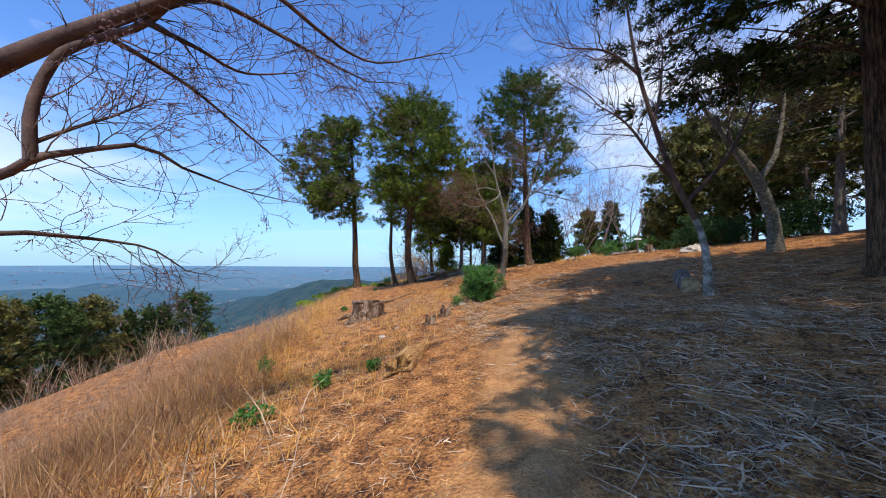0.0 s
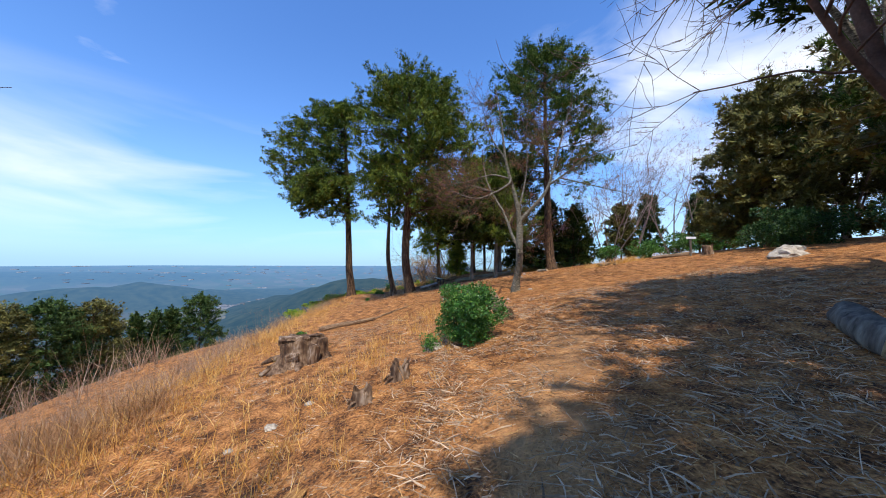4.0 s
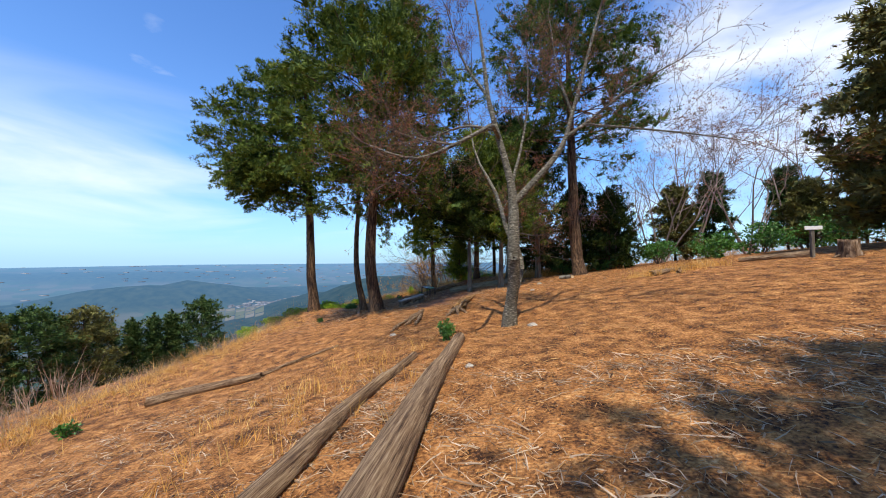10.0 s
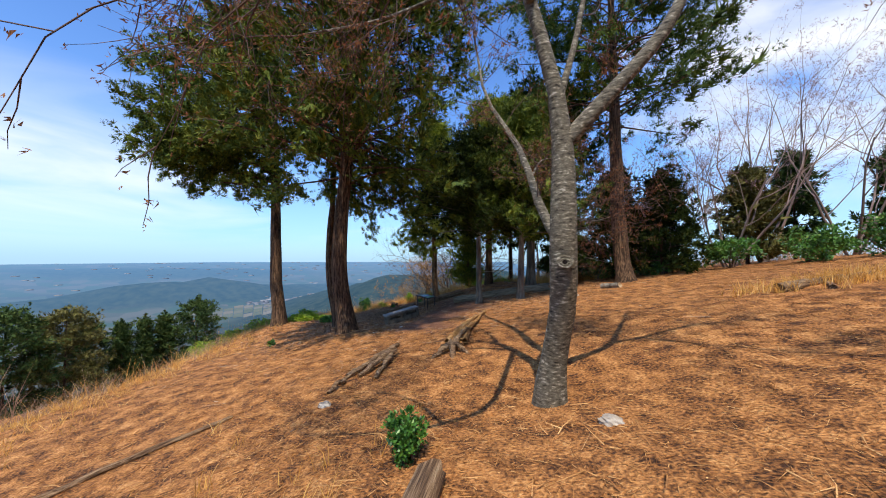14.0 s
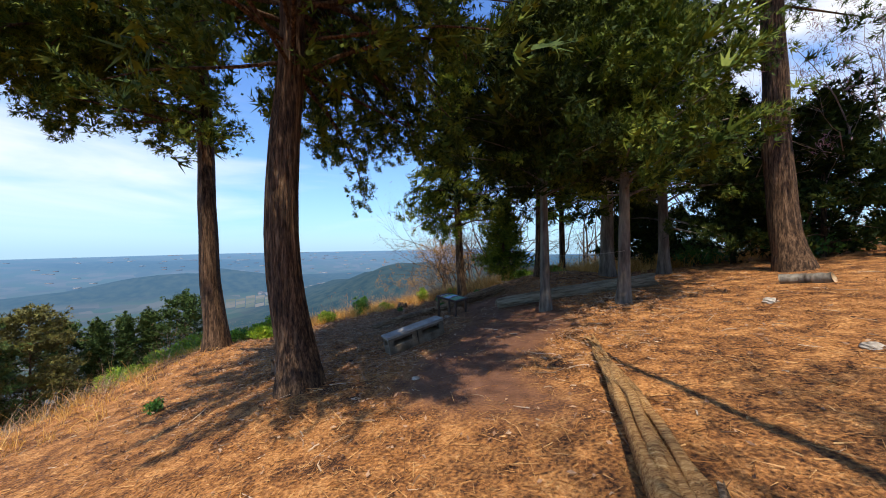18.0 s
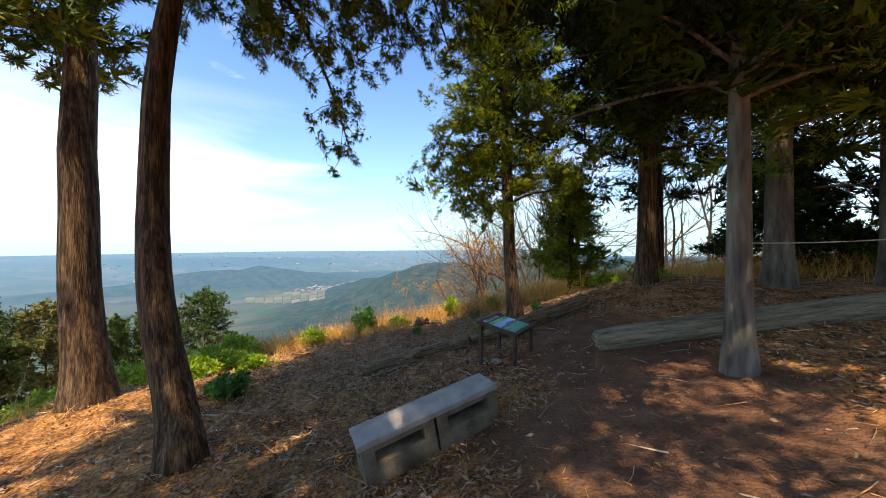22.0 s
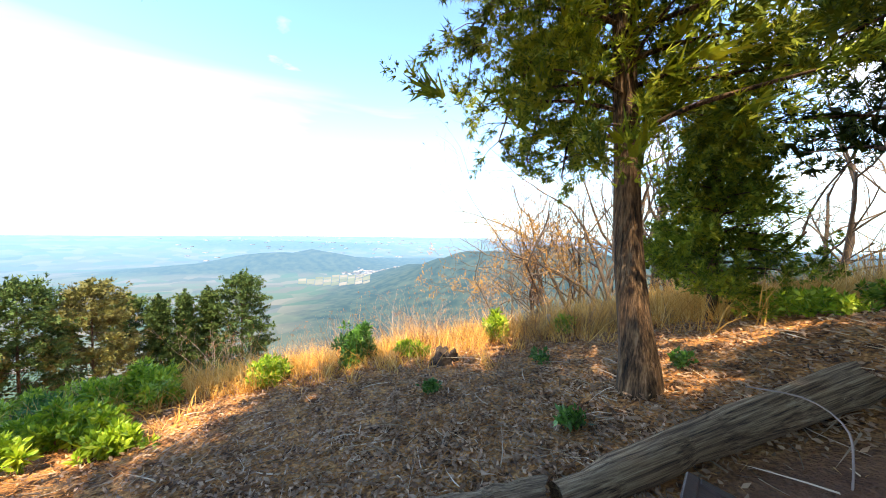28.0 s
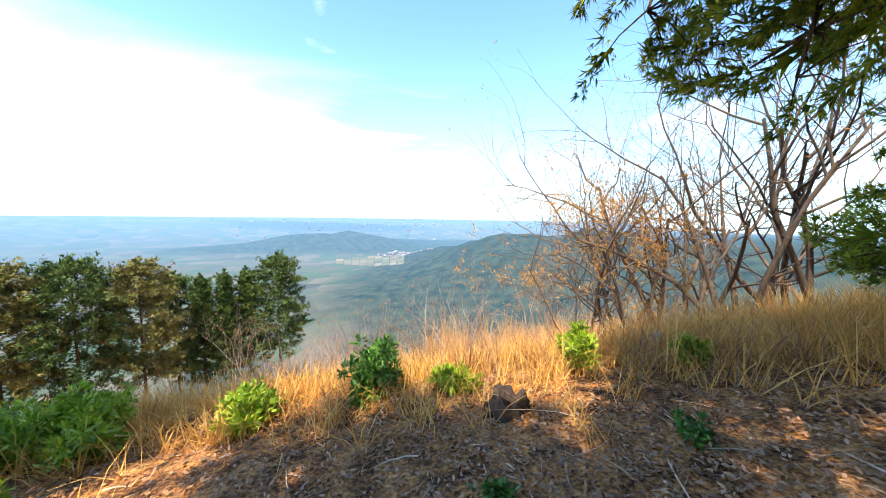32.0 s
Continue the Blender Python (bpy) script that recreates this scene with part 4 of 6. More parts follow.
# the two-stemmed cherry in the middle of the clearing: it leans over the path, the pale stem leans away
cherry = bare_tree("cherry_tree", 3.38, 19.1, "leafless cherry with forked lichen-grey ringed trunk and reddish buds", 31,
          [(0, 0, 0), (0.03, -0.06, 0.4), (0.08, -0.16, 0.8), (0.13, -0.38, 1.3), (0.11, -0.53, 1.75), (0.11, -0.58, 2.15), (0.12, -0.55, 2.7), (0.12, -0.53, 3.15), (0.02, -0.54, 3.9), (-0.25, -0.55, 4.9), (-0.5, -0.55, 6.0), (-0.62, -0.55, 7.4), (-0.9, -0.55, 9.2)],
          [0.175, 0.16, 0.15, 0.15, 0.15, 0.145, 0.135, 0.12, 0.085, 0.07, 0.055, 0.035, 0.014],
          [([(0.06, -0.05, 0.6), (0.2, 0.32, 1.0), (0.36, 0.66, 1.42), (0.36, 0.76, 1.75), (0.25, 0.74, 2.1), (0.03, 0.85, 2.5), (-0.1, 1.3, 3.15), (-0.32, 1.85, 3.95), (-0.66, 2.5, 4.75), (-1.0, 3.1, 5.6), (-1.2, 3.5, 6.8)], 0.12, 0.025),
           ([(0.12, -0.53, 3.1), (0.63, -0.55, 3.65), (1.08, -0.55, 4.15), (1.38, -0.5, 4.65), (1.58, -0.45, 5.3), (1.95, -0.35, 6.6), (2.35, -0.2, 8.0)], 0.095, 0.025),
           ([(1.4, -0.5, 4.7), (2.0, -0.6, 5.1), (2.9, -0.6, 5.8), (3.8, -0.8, 6.2)], 0.05, 0.012),
           ([(-0.22, -0.55, 4.8), (-0.37, -1.45, 4.75), (-0.56, -2.3, 4.34), (-1.1, -2.65, 3.95), (-1.72, -2.75, 3.7), (-2.2, -2.85, 3.75), (-2.7, -2.9, 3.95)], 0.055, 0.012),
           ([(-1.1, -2.65, 3.95), (-1.6, -2.2, 4.2), (-2.1, -2.0, 4.4), (-2.6, -2.05, 4.6)], 0.03, 0.009),
           ([(-0.3, -0.55, 5.0), (-1.1, -0.4, 5.2), (-2.1, -0.5, 4.9), (-3.2, -0.7, 4.7)], 0.04, 0.01),
           ([(0.08, -0.53, 3.6), (0.35, -0.3, 4.6), (0.55, -0.1, 5.8), (0.6, 0.2, 7.4)], 0.045, 0.012),
           ([(0.1, 0.8, 2.4), (0.4, 1.1, 2.5), (0.9, 1.5, 2.45), (1.4, 2.0, 2.6)], 0.024, 0.008),
           ([(-0.1, 1.3, 3.2), (0.1, 1.8, 3.6), (0.4, 2.3, 3.8)], 0.02, 0.008),
           ([(-0.5, -0.55, 5.9), (-1.1, -0.5, 6.9), (-1.5, -0.7, 8.2)], 0.042, 0.012),
           ([(1.58, -0.45, 5.3), (1.3, -0.2, 6.6), (1.2, 0.2, 8.2)], 0.035, 0.01),
           ([(1.8, -0.55, 5.0), (2.6, -1.2, 4.6), (3.4, -1.8, 4.2), (4.2, -2.1, 3.9)], 0.03, 0.008)],
          depth=3, bud=M_BUD, buds=17000, bud_len=0.036, fine=0.72)
bm = bmesh.new()
for r_, t_ in ((0.075, 0.022), (0.045, 0.02)):  # healed branch scar: a ring of bark round a dark hole
    ring = [[bm.verts.new((math.cos(a) * (r_ + t_ * math.cos(c)), math.sin(a) * (r_ + t_ * math.cos(c)) * 0.8, t_ * math.sin(c))) for c in (0, 1.05, 2.1, 3.15, 4.2, 5.25)] for a in np.linspace(0, 6.2832, 17)[:-1]]
    for i in range(16):
        for j in range(6):
            bm.faces.new((ring[i][j], ring[(i + 1) % 16][j], ring[(i + 1) % 16][(j + 1) % 6], ring[i][(j + 1) % 6]))
bmesh.ops.transform(bm, matrix=Matrix.Translation((0.1, -0.7, 1.78)) @ Matrix.Rotation(radians(80), 4, "X"), verts=bm.verts[:])
knot = part("knot", bm_mesh("knot", bm, M_CHERRY, True), cherry, "healed branch scar with a dark hole")
# hole drawn by colour: a solid near-black ball fills the ring
bm = bmesh.new()
bmesh.ops.create_uvsphere(bm, u_segments=12, v_segments=8, radius=0.045, matrix=Matrix.Translation((0.1, -0.685, 1.78)) @ Matrix.Diagonal((0.9, 0.5, 0.8, 1)))
part("hole", bm_mesh("hole", bm, M_HOLE), knot)
# the leaning white-footed tree and its neighbours
bare_tree("leaning_tree", 5.56, 7.0, "leaning leafless tree with white lichen on its foot", 32,
          [(0, 0, 0), (-0.02, 0, 0.8), (-0.15, 0.05, 1.5), (-0.6, 0.1, 2.5), (-1.0, 0.1, 3.7), (-1.35, 0.1, 5.0), (-1.5, 0.2, 6.6)], [0.08, 0.07, 0.065, 0.06, 0.05, 0.036, 0.02],
          [([(-0.55, 0.1, 2.4), (-1.1, 0.0, 2.9), (-1.7, -0.1, 3.6), (-2.3, -0.1, 4.0)], 0.045, 0.012), ([(-1.0, 0.1, 3.7), (-0.7, 0.3, 4.6), (-0.5, 0.5, 5.6)], 0.04, 0.012),
           ([(-1.3, 0.1, 4.8), (-2.0, 0.1, 5.3), (-2.8, 0.3, 5.5)], 0.04, 0.012), ([(-0.3, 0.1, 2.0), (0.4, -0.2, 3.0), (0.9, -0.4, 4.4)], 0.05, 0.014)],
          bark=M_TWIG, lower=(material("white_lichen_bark", [(0.07, 0.06, 0.05), (0.22, 0.21, 0.18), (0.50, 0.49, 0.46)], 6, 0.85, 0.6, 30), "white lichen-covered foot"), gnarl=0.3)
bare_tree("forked_tree", 10.8, 10.8, "leafless tree with a low fork in dappled shade", 33,
          [(0, 0, 0), (-0.1, 0, 1.2), (-0.5, 0.1, 2.5), (-1.3, 0.2, 3.8), (-2.3, 0.2, 5.2)], [0.2, 0.17, 0.16, 0.1, 0.05],
          [([(-0.4, 0.1, 2.3), (0.2, 0.1, 3.2), (0.6, 0.2, 4.5), (0.8, 0.2, 6)], 0.1, 0.03), ([(-1.2, 0.2, 3.7), (-1.0, 0.4, 5), (-0.9, 0.5, 6.5)], 0.06, 0.02)], bark=M_CHERRY)
# the cherry by the start, whose boughs hang across the sky
bare_tree("cherry_tree", -4.6, 0.9, "leafless cherry with purple-brown spreading boughs and buds", 34,
          [(0, 0, 0), (-0.15, 0.5, 0.9), (-0.3, 1.0, 1.8), (-0.5, 1.6, 2.9), (-0.71, 2.05, 4.06)], [0.2, 0.18, 0.16, 0.13, 0.1],
          [([(-0.71, 2.05, 4.0), (0.6, 2.02, 4.66), (1.26, 2.1, 5.04), (1.91, 2.19, 5.4), (2.48, 2.46, 6.06), (3.6, 2.91, 7.13)], 0.1, 0.03),
           ([(1.01, 1.96, 3.76), (1.01, 1.94, 4.22), (1.09, 2.02, 4.7), (1.26, 2.11, 4.92), (1.69, 2.2, 5.15), (1.88, 2.29, 5.45)], 0.048, 0.03),
           ([(-0.48, 1.65, 2.8), (-0.18, 1.79, 3.16), (0.74, 1.97, 3.63), (1.04, 1.96, 3.78), (1.1, 2.25, 3.94), (1.52, 2.45, 4.07), (1.67, 2.86, 3.94), (2.13, 3.36, 3.78)], 0.055, 0.009),
           ([(1.31, 2.1, 5.05), (1.55, 2.31, 4.95), (1.82, 2.62, 4.8), (2.06, 3.03, 4.58), (2.46, 3.65, 4.18)], 0.03, 0.007),
           ([(1.74, 2.2, 5.18), (2.01, 2.5, 5.13), (2.19, 3.0, 5.16), (2.62, 3.39, 5.39)], 0.028, 0.007),
           ([(1.8, 2.2, 5.3), (2.06, 2.57, 5.72), (2.66, 2.98, 5.6), (3.06, 3.38, 5.54), (3.5, 3.78, 5.5)], 0.035, 0.01),
           ([(2.4, 2.4, 5.95), (2.85, 2.57, 5.72), (3.1, 2.88, 5.63), (3.39, 3.28, 5.59), (3.77, 3.58, 5.65), (4.55, 4.15, 6.17)], 0.03, 0.008),
           ([(-0.5, 1.6, 2.75), (-0.4, 2.1, 2.99), (0.48, 2.19, 3.15), (0.61, 2.69, 3.15), (0.64, 3.09, 3.13), (0.85, 3.4, 3.05), (0.91, 3.91, 2.76)], 0.035, 0.008),
           ([(1.0, 1.95, 3.9), (1.16, 2.15, 4.13), (1.33, 2.34, 4.33), (1.33, 2.63, 4.59)], 0.02, 0.008)],
          bark=M_TWIG, bud=M_BUD_P, buds=3500, bud_len=0.03, kids=(2, 4), gnarl=0.3, up=0.05, fine=0.55)

# dark evergreens by the start that shade the right of the path
BIG = dict(shape="dome", nb=96, per=7, count=34, clump=0.6, leaf=0.27, width=0.033, pad=0.55)
conifer("evergreen_tree", 7.9, 5.9, 12.2, 0.5, 3.5, 4.3, "large dark evergreen with low hanging boughs", 41, mat=M_CEDAR_D, shape="dome", nb=130, per=6, count=60, clump=0.46, leaf=0.16, width=0.0135, pad=0.5, droop=0.5, shreds=26)
# these three stand out of view, added to cast shade on the path
conifer("evergreen_tree", 11.5, 1.0, 12.5, 0.5, 2.4, 4.4, "large dark evergreen added out of view for its shadow", 42, mat=M_CEDAR_D, **BIG)
conifer("evergreen_tree", 5.0, -1.9, 16.0, 0.5, 2.6, 4.3, "large dark evergreen behind the path, unseen, added for its shadow", 43, mat=M_CEDAR_D, **BIG)
conifer("evergreen_tree", 15.5, 3.0, 12, 0.5, 2.0, 4.2, "large evergreen behind the path, unseen, added for its shadow", 44, **BIG)

# ---- trees at the eastern side of the clearing ----
FARC = dict(count=34, leaf=0.25, width=0.034, clump=0.5, pad=0.5)
conifer("cypress_tree", 17.5, 23.1, 8.6, 0.4, 0.4, 2.75, "broad olive-brown cypress at the clearing's edge", 51, mat=M_OLIVE, shape="dome", nb=110, per=5, **FARC)
conifer("cypress_tree", 23.0, 24.5, 9, 0.4, 0.5, 2.8, "broad olive-brown cypress at the clearing's edge", 52, mat=M_OLIVE, shape="dome", nb=80, per=5, **FARC)
for k, (px, py, ph, pw) in enumerate(((17.3, 14.5, 9, 4.2), (21.5, 19, 10, 4.2), (24, 13, 10, 4.6), (28, 19, 11, 5), (20, 9, 10, 4.2), (26, 7, 10, 4.6), (31, 26, 10, 5))):
    conifer("pine_tree", px, py, ph, 0.42, 3.0, pw, "spreading pine with a bent grey trunk at the clearing's edge", 60 + k, (-1.2 if k % 2 else 1.0, 0.3), mat=M_PINE if k % 2 else M_OLIVE, bark=M_BARK_G, shape="dome", nb=48, per=6, **FARC)
for k, (px, py, ph) in enumerate(((15.0, 34.5, 5), (18.5, 36.5, 6), (22.0, 35.0, 5.5), (24.5, 33.0, 6.5), (11.5, 37.5, 4), (28.5, 33, 6), (20.5, 31.5, 3.6))):
    conifer("young_conifer", px, py, ph, 0.14, 0.3, 1.7, "young bushy conifer among bare trees", 70 + k, mat=M_OLIVE if k % 3 == 0 else M_FARTREE, shape="cone", nb=40, per=5, count=36, leaf=0.24, width=0.03, clump=0.34, pad=0.25)
for k, (px, py, ph) in enumerate(((8.8, 34.6, 6), (10.4, 33.0, 5), (6.8, 37.6, 4))):
    conifer("young_conifer", px, py, ph, 0.16, 0.2, 2.0, "dark bushy young conifer behind the grove", 170 + k, mat=M_CEDAR_D, shape="cone", nb=55, per=5, count=50, leaf=0.18, width=0.024, clump=0.36, pad=0.28)


def coppice(x, y, h, seed, label, bud=M_BUD_P, stems=5, spread=0.45, twig=M_TWIG_P, depth=2, group="bare trees", buds=1200, slim=0.8, gnarl=0.16, kids=(2, 4), up=0.25):
    rng = np.random.RandomState(seed)
    ob = thing("bare_tree", x, y, gz(x, y), label, "tree", group)
    out, tips = [], []
    for k in range(stems):
        a = 6.28 * (k + rng.rand()) / stems
        bare_branches((0.1 * math.cos(a), 0.1 * math.sin(a), -0.2), (spread * math.cos(a), spread * math.sin(a), 1), h * (0.55 + 0.2 * rng.rand()), (0.035 + 0.006 * h) * slim, rng, depth + 1, out, tips, gnarl, 5, up, kids)
    part("stem_growth", tubes_mesh("stem_growth", [t for t in out if t[0].shape[0] >= 30], twig), ob, kind="stuff")
    part("twig_growth", tubes_mesh("twig_growth", [t for t in out if t[0].shape[0] < 30], twig), ob, kind="stuff")
    if buds:
        t = np.array([tips[rng.randint(len(tips))][-1] for _ in range(buds)]) + rng.normal(size=(buds, 3)) * 0.12
        v, f = tufts(t, rng.normal(size=t.shape) + [0, 0, 0.6], 2, 0.16, 0.012, rng, -0.2, 0.4)
        part("bud_growth", mesh_of("bud_growth", v, f, bud), ob, kind="stuff")
    return ob


for k, (px, py, ph) in enumerate(((16.4, 35.7, 9.5), (13.6, 33.5, 7.5), (19.0, 34.0, 8), (21.5, 33.0, 9), (11.0, 34.0, 6), (26, 30, 10), (22.5, 24.5, 11), (9.2, 36.0, 6))):
    coppice(px, py, ph, 80 + k, "leafless many-stemmed tree with mauve twigs", buds=1500)
M_OAK = material("grey_oak_twigs", [(0.045, 0.032, 0.025), (0.09, 0.066, 0.05), (0.16, 0.12, 0.092)], 2, 0.85, 0, island=0.5)
for k, (px, py, ph) in enumerate(((-1.7, 40.6, 6.6), (0.2, 42.0, 8.0), (1.4, 43.5, 8.6), (-3.0, 41.0, 5.4), (3.0, 44.5, 8.0), (5.4, 43.5, 7.4), (7.5, 44, 7.4), (-0.7, 39.4, 5.6), (0.9, 40.6, 7.0), (-2.4, 39.7, 4.4), (-1.3, 41.2, 5.8), (-2.3, 42.4, 6.4), (-3.9, 42.2, 4.6))):
    coppice(px, py, ph, 90 + k, "leafless grey-brown oak with gnarled limbs on the northern slope", bud=M_BUD, stems=2 + k % 2, spread=0.38, buds=150, slim=1.1, gnarl=0.34, kids=(3, 5), up=0.12, twig=M_OAK)
coppice(-3.6, 38.8, 3.6, 99, "leafless shrubby tree with golden-orange dead leaves", bud=M_GOLD, stems=4, spread=0.5, buds=2600, slim=0.6, gnarl=0.3, kids=(3, 5), twig=M_OAK)
bush("evergreen_shrub", 15.9, 19.9, 2.0, 4.4, "large dark green rounded evergreen shrub at the clearing's edge", 101, n=12000, leaf=0.10, wide=0.03, mat=M_LEAF_D, lumps=16)
bush("evergreen_shrub", 18.0, 16.5, 2.4, 4.6, "large dark green rounded evergreen shrub at the clearing's edge", 102, n=8000, leaf=0.11, wide=0.034, mat=M_LEAF_D, lumps=12)
for k, (px, py, s) in enumerate(((10.2, 33.5, 1.4), (12.8, 32.0, 1.5), (14.6, 30.5, 1.6), (17.0, 30.0, 1.8), (8.0, 35.5, 1.2), (20, 29.5, 2.0))):
    bush("evergreen_shrub", px, py, s, s * 1.9, "dark green shrub along the clearing's edge", 110 + k, n=1800, leaf=0.14, wide=0.045, lumps=8)

# ---- bushes by the path ----
bush("box_bush", 1.3, 10.65, 1.25, 1.45, "rounded green small-leaved evergreen bush by the path", 121, n=20000, leaf=0.045, wide=0.017, lumps=10, loose=False)
bush("box_bush", 1.95, 17.7, 0.5, 0.5, "small green bush at the end of a fallen log", 122, n=1600, leaf=0.05, wide=0.016)
bush("box_bush", 0.45, 10.5, 0.4, 0.5, "small sparse green bush beside a pale rock", 123, n=500, leaf=0.045, wide=0.014)
SHRUBS = ((-5.6, 33.4, 0.8, 0.9), (-3.3, 34.9, 0.6, 0.6), (-7.9, 31.2, 0.75, 1.3), (-6.6, 32.4, 0.5, 0.9), (-2.0, 35.4, 0.35, 0.4), (-9.3, 29.7, 0.5, 1.4), (-8.6, 30.4, 0.4, 1.2), (-4.6, 33.9, 0.3, 0.6),
          (1.2, 34.6, 0.4, 1.1), (2.4, 35.1, 0.4, 1.3), (-6.4, 30.2, 0.3, 0.9), (-7.2, 30.0, 0.4, 1.2), (-6.9, 29.3, 0.35, 0.9), (-8.0, 29.2, 0.35, 1.1), (-5.2, 28.6, 0.3, 0.8),
          (-8.8, 28.9, 0.6, 1.6), (-9.9, 28.5, 0.7, 1.8), (-7.6, 30.3, 0.55, 1.4), (-10.6, 29.6, 0.8, 2.0), (-8.5, 31.0, 0.6, 1.3), (-11.6, 28.6, 0.8, 2.0), (-9.6, 30.6, 0.7, 1.6))
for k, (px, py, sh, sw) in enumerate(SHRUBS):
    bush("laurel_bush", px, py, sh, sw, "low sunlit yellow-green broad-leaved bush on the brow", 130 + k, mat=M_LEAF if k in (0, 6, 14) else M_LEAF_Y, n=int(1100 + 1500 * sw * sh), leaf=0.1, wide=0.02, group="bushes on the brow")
for k, (px, py, s) in enumerate(((-1.9, 5.4, 0.28), (-2.4, 4.3, 0.35), (-3.6, 7.0, 0.3), (-1.2, 5.9, 0.2), (-3.0, 12.0, 0.25), (-4.4, 15, 0.25), (-3.4, 32.3, 0.2), (-2.2, 33.5, 0.22), (-1.6, 31.7, 0.2), (-5.0, 24.6, 0.25), (-0.5, 33.0, 0.2))):
    bush("seedling", px, py, s, s * 1.4, "small green seedling in dry litter", 160 + k, n=220, leaf=0.07, wide=0.02, group="seedlings", lumps=5, stems=5)

# ---- conifers on the western slope, far below the brow ----
SLOPE = ((56.0, 48, -3.1, 5.8), (60.0, 49, -4.8, 3.8), (62.6, 48, -5.0, 3.8), (65.4, 48, -5.2, 3.8), (71.5, 46, -2.9, 6.4), (77, 45, -2.3, 7.0), (82.5, 45, -2.5, 6.6), (68.3, 51, -5.2, 4.4), (88, 45, -2.2, 6.6))
for k, (b, dist, top, wd) in enumerate(SLOPE):
    px, py = -1.45 - dist * math.sin(radians(b)), 28.4 + dist * math.cos(radians(b))
    hh = top - gz(px, py)
    conifer("slope_conifer", px, py, hh, 0.4, max(0.3, hh - 12.5), wd * 0.6, "dense green conifer on the western slope", 180 + k, mat=M_OLIVE if k in (4, 6) else M_FARTREE, nb=95, per=5, count=24, leaf=0.24, width=0.036, clump=0.42 * (wd / 5 + 0.35), bare=0.25, pad=0.34, shape="dome" if wd > 4 else "cone", group="slope conifers")

# ---- fallen wood ----


def log(name, a, b, r0, r1, label, seed, mat=M_DEAD, n=14, bow=0.06, sides=14, lift=0.7, jag=0.25, cut=False):
    """A fallen trunk from a to b (x, y) lying on the ground, with split, ragged ends."""
    rng = np.random.RandomState(seed)
    s = np.linspace(0, 1, n)
    ax, ay = np.array(a), np.array(b)
    L = np.hypot(*(ay - ax))
    ob = thing(name, a[0], a[1], gz(*a), label, "log", "fallen wood")
    ang = math.atan2(ay[1] - ax[1], ay[0] - ax[0])
    zr = np.array([gz(*(ax + (ay - ax) * t)) for t in (0, 1)]) + np.array([r0, r1]) * lift
    pitch = math.atan2(zr[1] - zr[0], L)
    ob.rotation_euler = (0, -pitch, ang)
    ob.location.z = zr[0]
    L = math.hypot(L, zr[1] - zr[0])
    p = np.stack([L * s, bow * np.sin(3.1 * s + rng.rand()) * np.sin(np.pi * s) + 0.006 * rng.normal(size=n), 0.006 * rng.normal(size=n)], 1)
    r = np.linspace(r0, r1, n) * (1 + 0.025 * rng.normal(size=n))
    v, f, caps = tube(p, r, sides, 0.05, seed, 0.04)
    v = v.reshape(n, sides, 3)
    v[0, :, 0] -= 0 if cut else jag * rng.rand(sides) * r0 * 2
    v[-1, :, 0] += 0 if cut else jag * rng.rand(sides) * r1 * 3
    part("trunk", mesh_of("trunk", v.reshape(-1, 3), f, mat, True), ob)
    for k, nm in ((0, "butt_end"), (-1, "top_end")):
        ring = v[k]
        c = ring.mean(0) + [(0.02 if k == 0 else -0.02), 0, 0]
        inner = c + (ring - c) * 0.55 + [(0.03 if k == 0 else -0.03), 0, 0]
        vv = np.vstack([ring, inner, c[None]])
        j = np.arange(sides)
        q = np.stack([j, (j + 1) % sides, sides + (j + 1) % sides, sides + j], 1)
        tri = np.stack([sides + j, sides + (j + 1) % sides, np.full(sides, 2 * sides)], 1)
        if k == 0:
            q, tri = q[:, ::-1], tri[:, ::-1]
        part(nm, mesh_of(nm, vv, [q, tri], M_CUT if cut else mat), ob)
    return ob


log("fallen_log", (2.1, 12.0), (2.25, 17.3), 0.2, 0.12, "long straight weathered log with grooved grain", 201)
log("fallen_log", (1.1, 12.5), (1.45, 16.5), 0.12, 0.07, "thin weathered log with flaking bark", 202, bow=0.12)
log("fallen_log", (-4.3, 16.3), (-2.6, 17.5), 0.11, 0.08, "short weathered log on the slope", 203)
log("fallen_branch", (-2.6, 17.6), (-1.5, 19.3), 0.045, 0.03, "thin dead branch in litter", 204, sides=8)
log("fallen_log", (-2.75, 30.0), (-1.75, 30.6), 0.11, 0.12, "split mossy log on the brow", 206, bow=0.05)
log("fallen_log", (-1.6, 30.62), (0.42, 32.1), 0.12, 0.15, "mossy grey log behind the information table", 207)
log("fallen_log", (-3.25, 29.55), (-2.5, 29.95), 0.10, 0.11, "short log piece on the brow", 208)
log("fallen_log", (0.45, 29.8), (4.6, 30.6), 0.16, 0.2, "long low mossy log in shade", 209, mat=material("mossy_log", [(0.10, 0.075, 0.045), (0.27, 0.215, 0.14), (0.42, 0.35, 0.24)], 5, 0.95, 0.9, 20, stretch=(0.3, 4, 4), distance=0.03))
log("cut_log", (5.75, 7.75), (6.35, 8.9), 0.21, 0.19, "short sawn log with a dark rotten end", 210, mat=M_BARK_G, cut=True)
M_FIBRE = material("fibrous_orange_wood", [(0.15, 0.065, 0.024), (0.42, 0.21, 0.07), (0.62, 0.37, 0.145), (0.76, 0.56, 0.29)], 7, 0.9, 1.0, 30, stretch=(0.2, 6, 6), distance=0.03, fine_w=0.7)
